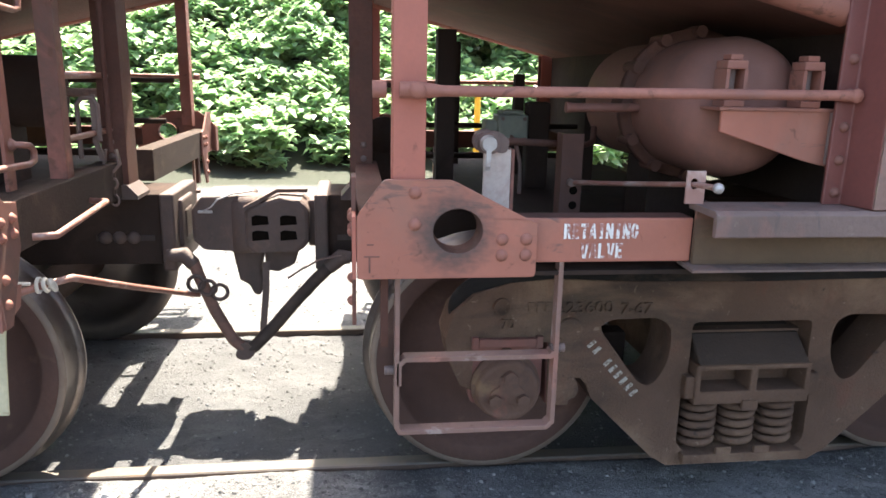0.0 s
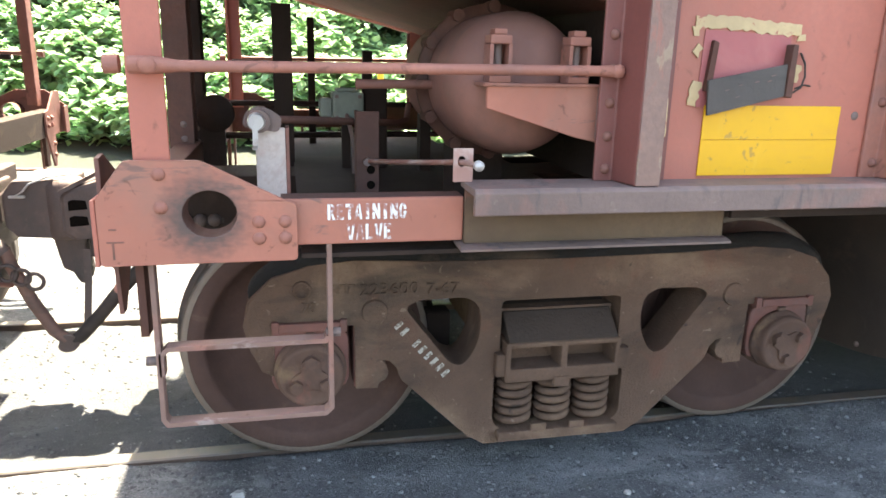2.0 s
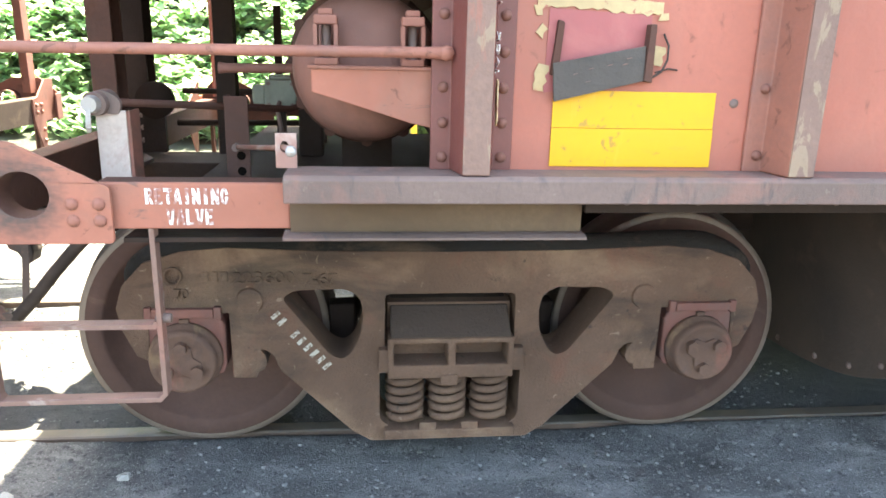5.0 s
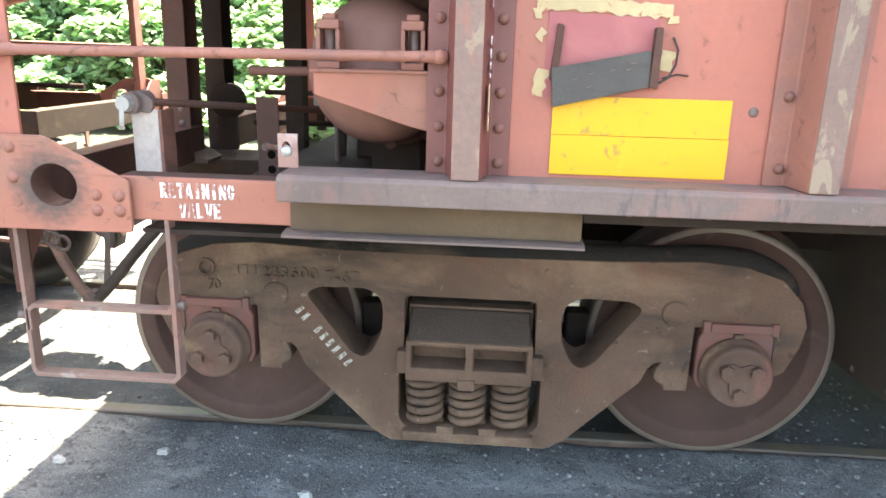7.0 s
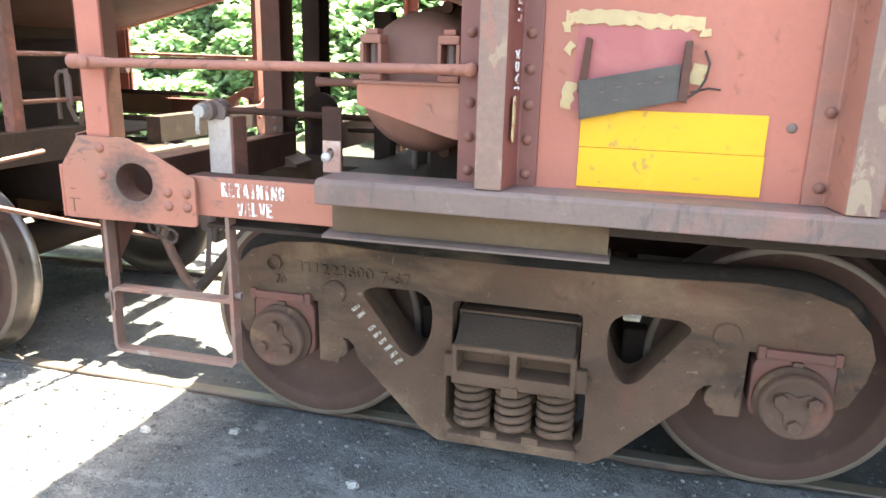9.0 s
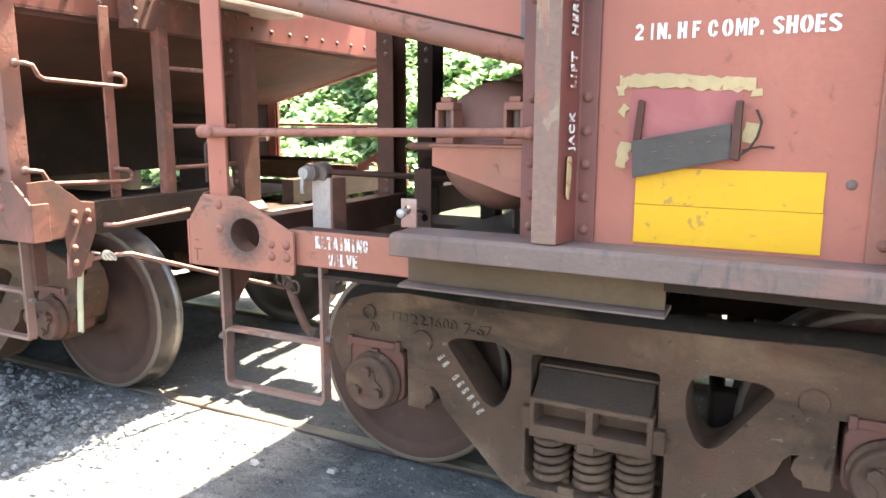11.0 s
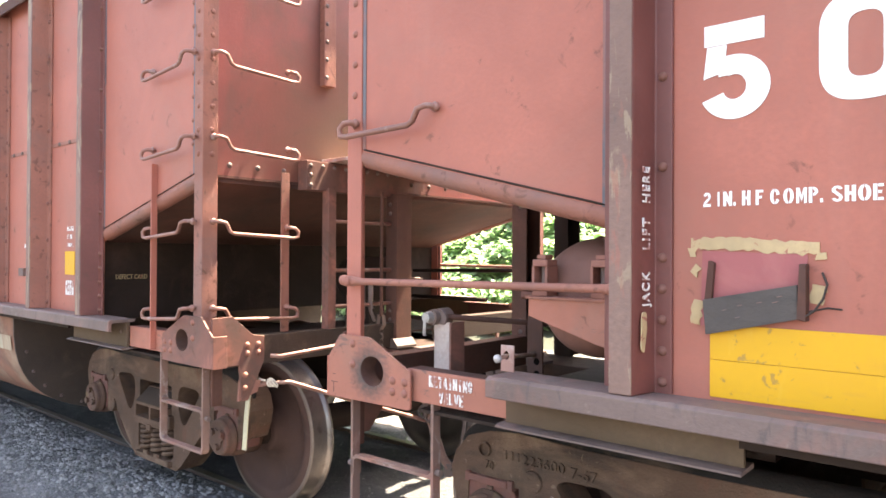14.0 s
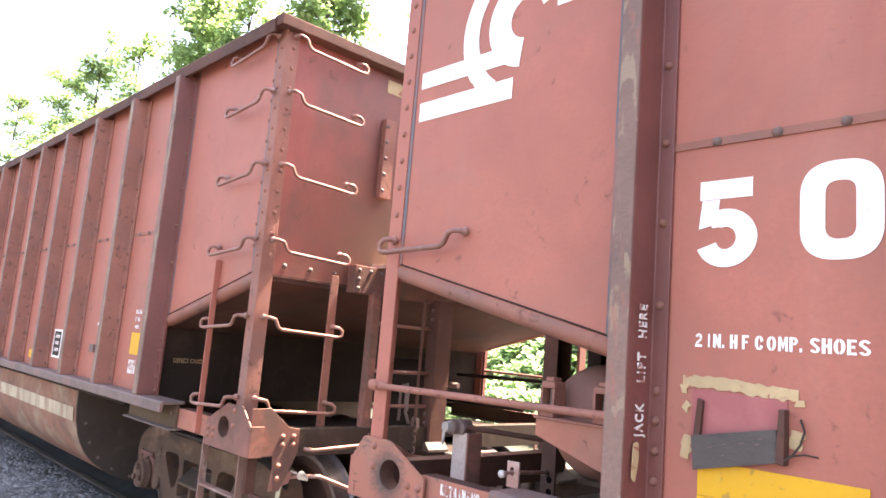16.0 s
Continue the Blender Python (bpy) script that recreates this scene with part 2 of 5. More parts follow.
def soot_ring(name, base, centre, r0, r1, colour):
    """A copy of a paint with a sooty smudge round a hole in the plate."""
    m = base.copy()
    m.name = name
    nt = m.node_tree
    b = nt.nodes["Principled BSDF"]
    old = b.inputs["Base Color"].links[0].from_socket
    tc = nt.nodes.new("ShaderNodeTexCoord")
    no = nt.nodes.new("ShaderNodeTexNoise")
    no.inputs["Scale"].default_value = 18
    ad = nt.nodes.new("ShaderNodeMixRGB")
    ad.inputs[0].default_value = 0.06
    nt.links.new(tc.outputs["Object"], ad.inputs[1])
    nt.links.new(no.outputs["Color"], ad.inputs[2])
    ds = nt.nodes.new("ShaderNodeVectorMath")
    ds.operation = "DISTANCE"
    ds.inputs[1].default_value = [c * S * 0.94 + 0.03 for c in centre]
    nt.links.new(ad.outputs[0], ds.inputs[0])
    mr = nt.nodes.new("ShaderNodeMapRange")
    mr.inputs["From Min"].default_value, mr.inputs["From Max"].default_value = r1, r0
    mx = nt.nodes.new("ShaderNodeMix")
    mx.data_type = "RGBA"
    mx.inputs["B"].default_value = (*colour, 1)
    nt.links.new(ds.outputs["Value"], mr.inputs["Value"])
    nt.links.new(mr.outputs["Result"], mx.inputs["Factor"])
    nt.links.new(old, mx.inputs["A"])
    nt.links.new(mx.outputs["Result"], b.inputs["Base Color"])
    return m


for m in (under, truck_m, soot_shade_m, black_m, wheel_m, paint_grime_shade, dust_m, cap_m, bolster_m):
    m.node_tree.nodes["Principled BSDF"].inputs["Specular IOR Level"].default_value = 0.18
# black for flat pieces that stand in for the shade inside recesses
recess_shade_m = mat("black shade of recesses", (0.008, 0.006, 0.005), 1.0, bump=0)
recess_shade_m.node_tree.nodes["Principled BSDF"].inputs["Specular IOR Level"].default_value = 0.0
brown_m = mat("dust-browned red paint", (0.215, 0.088, 0.064), 0.78, spots=[((0.095, 0.058, 0.046), 3.0, 0.47, 0.2, 0.75), ((0.34, 0.12, 0.085), 5.0, 0.56, 0.12, 0.6), (RUST, 14.0, 0.58, 0.08, 0.6)], bump=0.08, vary=0.12)
step_m = mat("rubbed brown step bar", (0.225, 0.125, 0.098), 0.65, spots=[((0.36, 0.29, 0.26), 9.0, 0.56, 0.1, 0.6), ((0.33, 0.12, 0.085), 4.0, 0.54, 0.15, 0.5), (RUST, 16.0, 0.6, 0.08, 0.6)], bump=0.12, vary=0.12)
gusset_m = soot_ring("sooty gusset paint", beam_m, (-0.185, -1.63, 1.178), 0.055, 0.120, (0.085, 0.052, 0.043))
# unseen dark strip added behind the camera to cut bounce onto the underparts
ground_beyond(ground_m, -3.3, -4.1, (0.035, 0.035, 0.037), 0.85)
# shade between the rails, mixed into the ground colour
shaded_bed(ground_m, 0.70, 0.08, (0.055, 0.054, 0.055), 0.72)
ground_beyond(ground_m, 6.2, 6.9, (0.022, 0.026, 0.013))
stone_m = mat("crushed grey stone", (0.145, 0.142, 0.14), 0.9, bump=0.4, vary=0.15, rnd=0.5)
rail_m = mat("rail steel", (0.10, 0.065, 0.05), 0.6, 0.3, spots=[((0.19, 0.12, 0.085), 6.0, 0.5, 0.2, 0.6)], bump=0.2)
railtop_m = mat("worn rail head", (0.15, 0.125, 0.105), 0.5, 0.4, spots=[((0.18, 0.12, 0.08), 7.0, 0.5, 0.2, 0.8)], bump=0.05)
leaf_m = mat("shrub leaf", (0.33, 0.50, 0.25), 0.36, spots=[((0.34, 0.45, 0.21), 1.0, 0.5, 0.3, 0.6)], bump=0, vary=0.10, trans=0.55, rnd=0.28)
leaf_m.node_tree.nodes["Principled BSDF"].inputs["Specular IOR Level"].default_value = 0.8
rim_m = mat("worn bright wheel rim", (0.19, 0.14, 0.11), 0.5, 0.3, spots=[((0.12, 0.07, 0.05), 6.0, 0.5, 0.2, 0.6)], bump=0.1)
tree_leaf_m = mat("tree leaf", (0.27, 0.40, 0.16), 0.42, bump=0, vary=0.12, trans=0.62, rnd=0.35)
bark_m = mat("tree bark", (0.09, 0.07, 0.055), 0.95, bump=0.6, grain=30)
yellow_post_m = mat("yellow painted post", (0.8, 0.45, 0.03), 0.55, bump=0.05)


# ---- geometry helpers: everything is laid out in plan units and scaled by S ----
class Geo:
    def __init__(self):
        self.v, self.f, self.s = [], [], []

    def add(self, verts, faces, smooth=False):
        o = len(self.v)
        self.v += [tuple(p) for p in verts]
        self.f += [tuple(i + o for i in f) for f in faces]
        self.s += [smooth] * len(faces)
        return self

    def box(self, x0, x1, y0, y1, z0, z1):
        v = [(x, y, z) for x in (x0, x1) for y in (y0, y1) for z in (z0, z1)]
        return self.add(v, [(0, 1, 3, 2), (4, 6, 7, 5), (0, 4, 5, 1), (2, 3, 7, 6), (0, 2, 6, 4), (1, 5, 7, 3)])

    def prism(self, loops, axis, a, b):
        """Outline with holes, given as loops of 2D points, drawn out along an axis from a to b."""
        def P(p, c):
            return (c, p[0], p[1]) if axis == "x" else (p[0], c, p[1]) if axis == "y" else (p[0], p[1], c)
        from mathutils.geometry import tessellate_polygon
        pts = [p for lp in loops for p in lp]
        if len(loops) > 2:
            bm = bmesh.new()
            o = 0
            vs = [bm.verts.new((p[0], p[1], 0)) for p in pts]
            bm.verts.index_update()
            for lp in loops:
                for i in range(len(lp)):
                    bm.edges.new((vs[o + i], vs[o + (i + 1) % len(lp)]))
                o += len(lp)
            bmesh.ops.triangle_fill(bm, use_beauty=True, use_dissolve=False, edges=bm.edges[:])
            tris = [[v.index for v in f.verts] for f in bm.faces]
            bm.free()
        else:
            tris = tessellate_polygon([[Vector((p[0], p[1], 0)) for p in lp] for lp in loops])
        n = len(pts)
        faces = [tuple(t) for t in tris] + [tuple(i + n for i in reversed(t)) for t in tris]
        o = 0
        for lp in loops:
            m = len(lp)
            faces += [(o + i, o + (i + 1) % m, n + o + (i + 1) % m, n + o + i) for i in range(m)]
            o += m
        return self.add([P(p, a) for p in pts] + [P(p, b) for p in pts], faces)

    def tube(self, path, r, n=10, cap=True, smooth=True):
        path = [Vector(p) for p in path]
        rings = []
        prev = None
        for i, p in enumerate(path):
            d = (path[min(i + 1, len(path) - 1)] - path[max(i - 1, 0)]).normalized()
            ref = prev if prev is not None else (Vector((0, 0, 1)) if abs(d.z) < 0.9 else Vector((1, 0, 0)))
            u = (ref - d * ref.dot(d)).normalized()
            prev = u
            w = d.cross(u)
            rr = r[i] if isinstance(r, (list, tuple)) else r
            rings.append([p + (u * math.cos(2 * math.pi * k / n) + w * math.sin(2 * math.pi * k / n)) * rr for k in range(n)])
        v = [q for ring in rings for q in ring]
        f = [(i * n + k, i * n + (k + 1) % n, (i + 1) * n + (k + 1) % n, (i + 1) * n + k) for i in range(len(rings) - 1) for k in range(n)]
        self.add(v, f, smooth)
        if cap:
            self.add(rings[0], [tuple(reversed(range(n)))])
            self.add(rings[-1], [tuple(range(n))])
        return self

    def strap(self, path, w, t, side):
        """Flat bar along a path, w wide along the vector side and t thick."""
        path = [Vector(p) for p in path]
        side = Vector(side).normalized()
        v = []
        for i, p in enumerate(path):
            d0 = (p - path[max(i - 1, 0)]).normalized() if i else None
            d1 = (path[min(i + 1, len(path) - 1)] - p).normalized() if i < len(path) - 1 else None
            d = ((d0 or d1) + (d1 or d0)).normalized()
            up = d.cross(side).normalized()
            k = 1.0 / max(0.5, abs(d.dot(d1 or d0)))
            v += [p + side * w / 2 + up * t / 2 * k, p - side * w / 2 + up * t / 2 * k, p - side * w / 2 - up * t / 2 * k, p + side * w / 2 - up * t / 2 * k]
        m = len(path)
        f = [(4 * i + k, 4 * i + (k + 1) % 4, 4 * i + 4 + (k + 1) % 4, 4 * i + 4 + k) for i in range(m - 1) for k in range(4)]
        return self.add(v, f + [(3, 2, 1, 0), tuple(4 * (m - 1) + k for k in range(4))])

    def revolve(self, profile, c, axis, n=40, smooth=True):
        """Profile of (radius, place along the axis) turned about an axis through c."""
        c = Vector(c)
        v = []
        for r, a in profile:
            for k in range(n):
                t = 2 * math.pi * k / n
                p, q = r * math.cos(t), r * math.sin(t)
                v.append(c + Vector((a, p, q) if axis == "x" else (p, a, q) if axis == "y" else (p, q, a)))
        m = len(profile)
        f = [(i * n + k, i * n + (k + 1) % n, (i + 1) * n + (k + 1) % n, (i + 1) * n + k) for i in range(m - 1) for k in range(n)]
        return self.add(v, f, smooth)

    def dome(self, p, d, r, n=8, flat=0.6):
        """Rivet head at p, standing out along d."""
        p, d = Vector(p), Vector(d).normalized()
        u = d.orthogonal().normalized()
        w = d.cross(u)
        v = []
        for rr, h in ((1, -0.05), (1, 0.15), (0.8, 0.55), (0.4, 0.9)):
            v += [p + (u * math.cos(2 * math.pi * k / n) + w * math.sin(2 * math.pi * k / n)) * r * rr + d * r * flat * h for k in range(n)]
        v.append(p + d * r * flat)
        f = [(i * n + k, i * n + (k + 1) % n, (i + 1) * n + (k + 1) % n, (i + 1) * n + k) for i in range(3) for k in range(n)]
        f += [(3 * n + k, 3 * n + (k + 1) % n, 4 * n) for k in range(n)]
        return self.add(v, f, True)

    def far(self):
        """Add the same on the far side of the car."""
        o, k = len(self.v), len(self.f)
        self.v += [(x, -y, z) for x, y, z in self.v[:o]]
        self.f += [tuple(i + o for i in reversed(f)) for f in self.f[:k]]
        self.s += self.s[:k]
        return self

    def my(self):
        self.v = [(x, -y, z) for x, y, z in self.v]
        self.f = [tuple(reversed(f)) for f in self.f]
        return self

    def flip(self):
        """Mirror in x about the plane midway between the cars."""
        self.v = [(2 * XM - x, y, z) for x, y, z in self.v]
        self.f = [tuple(reversed(f)) for f in self.f]
        return self


XM = -0.935


def thing(name, base, label, category, group="", kind=""):
    e = new(name)
    e.empty_display_size = 0.1
    e.location = Vector(base) * S
    return tagged(e, label, category, group, kind)


def mesh_of(name, g, material):
    me = bpy.data.meshes.new(name)
    me.from_pydata([(x * S, y * S, z * S) for x, y, z in g.v], [], g.f)
    me.polygons.foreach_set("use_smooth", g.s)
    me.materials.append(material)
    me.validate()
    bm = bmesh.new()
    bm.from_mesh(me)
    bmesh.ops.recalc_face_normals(bm, faces=bm.faces)
    bm.to_mesh(me)
    bm.free()
    return me


def hang(ob, parent):
    ob.parent = parent
    ob.matrix_parent_inverse = Matrix.Translation(-parent.location)
    return ob


def part(name, g, material, parent, label="", bevel=0.0):
    ob = new(name, mesh_of(name, g, material))
    if parent is not None:
        hang(ob, parent)
    if label:
        ob["label"] = label
    if bevel:
        md = ob.modifiers.new("bevel", "BEVEL")
        md.width, md.segments, md.limit_method, md.angle_limit = bevel * S, 2, "ANGLE", radians(40)
    return ob


def solo(name, g, material, label, category, group="", kind="", bevel=0.0):
    return tagged(part(name, g, material, None, "", bevel), label, category, group, kind)


STUD = {}


def studs(name, places, r, material, parent, flat=0.6, flip=False):
    """Rivet heads, each an object of its own on one shared mesh: places and directions."""
    for p, d in places:
        if flip:
            p, d = (2 * XM - p[0], p[1], p[2]), (-d[0], d[1], d[2])
        key = (name, r, tuple(d), flat, material.name)
        if key not in STUD:
            STUD[key] = mesh_of(name, Geo().dome((0, 0, 0), d, r, 10, flat), material)
        ob = hang(new(name, STUD[key]), parent)
        ob.location = Vector(p) * S


def writing(name, text, size, at, parent, material, axis="y", wide=1.0, bold=0.0, turn=0.0, depth=0.0015, align="LEFT", gap=1.0):
    """Flat lettering, its foot at the place given, facing -y (or +x)."""
    cu = bpy.data.curves.new(name, "FONT")
    cu.body, cu.size, cu.extrude, cu.offset = text, size * S, depth, bold * S
    cu.align_x, cu.space_character = align, gap
    tmp = bpy.data.objects.new("tmp", cu)
    scene.collection.objects.link(tmp)
    bpy.context.view_layer.update()
    me = bpy.data.meshes.new_from_object(tmp.evaluated_get(bpy.context.evaluated_depsgraph_get()))
    bpy.data.objects.remove(tmp)
    m = Matrix.Translation(Vector(at) * S)
    m = m @ (Matrix.Rotation(radians(90), 4, "X") if axis == "y" else Matrix.Rotation(radians(90), 4, "Z") @ Matrix.Rotation(radians(90), 4, "X"))
    m = m @ Matrix.Rotation(radians(turn), 4, "Z") @ Matrix.Diagonal((wide, 1, 1, 1))
    me.transform(m)
    me.materials.clear()
    me.materials.append(material)
    ob = new(name, me)
    return hang(ob, parent)


def circle(cx, cz, rx, rz, n=24):
    return [(cx + rx * math.cos(2 * math.pi * k / n), cz + rz * math.sin(2 * math.pi * k / n)) for k in range(n)]


def rounded(pts, r, n=4):
    out = []
    m = len(pts)
    for i in range(m):
        p, a, b = Vector(pts[i]), Vector(pts[i - 1]), Vector(pts[(i + 1) % m])
        da, db = (a - p), (b - p)
        k = min(r, da.length * 0.45, db.length * 0.45)
        s, e = p + da.normalized() * k, p + db.normalized() * k
        for j in range(n + 1):
            t = j / n
            out.append(tuple(s * (1 - t) ** 2 + p * 2 * t * (1 - t) + e * t ** 2))
    return out

# ---- ground and track ----
def ground_height(x, y):
    z = 0.040 if y < -0.84 else 0.0
    if -0.84 <= y <= 0.86:
        z = 0.015
    if y > 0.86:
        z = 0.02
    if x < -1.4 and y < -0.86:
        z += 0.07 * min(1, (-1.4 - x) / 0.8) * math.exp(-((y + 1.42) / 0.36) ** 2) * (1 + 0.6 * noise.noise((x * 2.2, y * 3.0, 7)))
    t = min(1, max(0, (y - 7.2) / 9.0))
    z += 4.2 * t * t * (3 - 2 * t)
    near = math.exp(-(x * x + y * y) / 500)
    z += near * 0.02 * noise.noise((x * 0.9, y * 0.9, 0)) + near * 0.012 * noise.noise((x * 4, y * 4, 3))
    if y < -2.2:
        z -= 0.02
    if -4 < y < 5 and -8 < x < 5:
        lump = noise.noise((x * 9, y * 9, 11)) + 0.6 * noise.noise((x * 21, y * 21, 4))
        z += 0.011 * max(0, lump) * (0.7 + 0.9 * min(1, max(0, (-0.3 - x) / 0.6)) + 1.6 * math.exp(-((y + 1.4) / 0.3) ** 2) * min(1, max(0, (-1.0 - x) / 0.5)))
    return z


def axis_steps(lo, hi, a, b, fine):
    out = [lo]
    p, step = a, fine
    left = []
    while p > lo:
        step *= 1.25
        p -= step
        left.append(max(p, lo))
    mid = [a + i * fine for i in range(int((b - a) / fine) + 1)]
    right = []
    p, step = b, fine
    while p < hi:
        step *= 1.25
        p += step
        right.append(min(p, hi))
    return list(reversed(left)) + mid + right


gx = axis_steps(-700, 700, -6, 3.2, 0.03)
gy = axis_steps(-700, 700, -2.9, 2.4, 0.026)
g = Geo()
g.v = [(x, y, ground_height(x, y)) for y in gy for x in gx]
nx = len(gx)
g.f = [(j * nx + i, j * nx + i + 1, (j + 1) * nx + i + 1, (j + 1) * nx + i) for j in range(len(gy) - 1) for i in range(nx - 1)]
g.s = [True] * len(g.f)
solo("ground", g, ground_m, "dark cinder and gravel ground beside the track", "ground", kind="structure")

for sy in (-1, 1):
    base = solo("rail", Geo().prism([[(sy * 0.80 + a, b) for a, b in ((-0.036, 0.047), (-0.036, 0.015), (-0.01, 0.0), (-0.01, -0.08), (0.01, -0.08), (0.01, 0.0), (0.036, 0.015), (0.036, 0.047))]], "x", -90, 60), rail_m, "rusty steel rail set level with the ballast", "rail", "rails", "structure")
    part("rail_head", Geo().prism([[(sy * 0.80 + a, b) for a, b in ((-0.036, 0.0475), (-0.03, 0.053), (0.03, 0.053), (0.036, 0.0475))]], "x", -90, 60), railtop_m, base, "worn bright rail head")
rnd = random.Random(4)


def pebble(g, x, y, z, r, rnd):
    n = 5
    v = []
    for k, (rr, h) in enumerate(((0.8, -0.2), (1.0, 0.25), (0.55, 0.7))):
        for i in range(n):
            a = 2 * math.pi * i / n + k * 0.4
            q = r * rr * rnd.uniform(0.75, 1.2)
            v.append((x + q * math.cos(a), y + q * math.sin(a) * 0.85, z + r * h * rnd.uniform(0.7, 1.2)))
    f = [(k * n + i, k * n + (i + 1) % n, (k + 1) * n + (i + 1) % n, (k + 1) * n + i) for k in range(2) for i in range(n)]
    f.append(tuple(2 * n + i for i in range(n)))
    g.add(v, f)


g = Geo()
for i in range(20000):
    x, y = rnd.uniform(-5, 2.8), rnd.choice((rnd.uniform(-2.6, -0.88), rnd.uniform(-2.6, -0.88), rnd.uniform(-0.7, 0.7), rnd.uniform(0.9, 4.0)))
    pebble(g, x, y, ground_height(x, y), 0.003 + 0.009 * rnd.random() ** 3, rnd)
solo("gravel", g, stone_m, "fine grey gravel and cinders on the ground", "gravel", kind="stuff")
g = Geo()
for i in range(9000):
    x, y = rnd.uniform(-9, -1.1), rnd.gauss(-1.40, 0.26)
    if y > -0.88:
        continue
    pebble(g, x, y, ground_height(x, y), 0.006 + 0.020 * rnd.random() ** 3, rnd)
solo("ballast", g, mat("dusty grey ballast", (0.235, 0.228, 0.218), 0.95, bump=0.4, vary=0.15, rnd=0.45), "dusty grey ballast heaped along the rail", "ballast", kind="stuff")
for x, y, r in ((-0.19, -1.12, 0.032), (0.42, -1.33, 0.03), (-1.35, -0.98, 0.04), (1.2, -1.35, 0.018), (1.62, -1.5, 0.015), (-0.55, -1.22, 0.03)):
    g = Geo()
    pebble(g, x, y, 0.045, r, rnd)
    solo("stone", g, mat("pale stone", (0.36, 0.345, 0.325), 0.9, bump=0.3), "pale loose stone lying on dark cinders", "stone", "loose stones")


# ---- hopper cars ----
TOP = 3.60
PITCH = 0.863
LEN = 13.6


paint_end = mat("sooty oxide red paint", (0.33, 0.085, 0.065), 0.62, spots=[((0.13, 0.075, 0.055), 1.1, 0.5, 0.2, 0.7, (1, 1, 0.7)), (RUST, 10.0, 0.62, 0.08, 0.5)], bump=0.12, vary=0.08)

end_sooty = soot_ring("sooty smudged end wall paint", paint_end, (2 * XM + 0.312, -0.55, 2.22), 0.25, 0.90, (0.12, 0.066, 0.044))


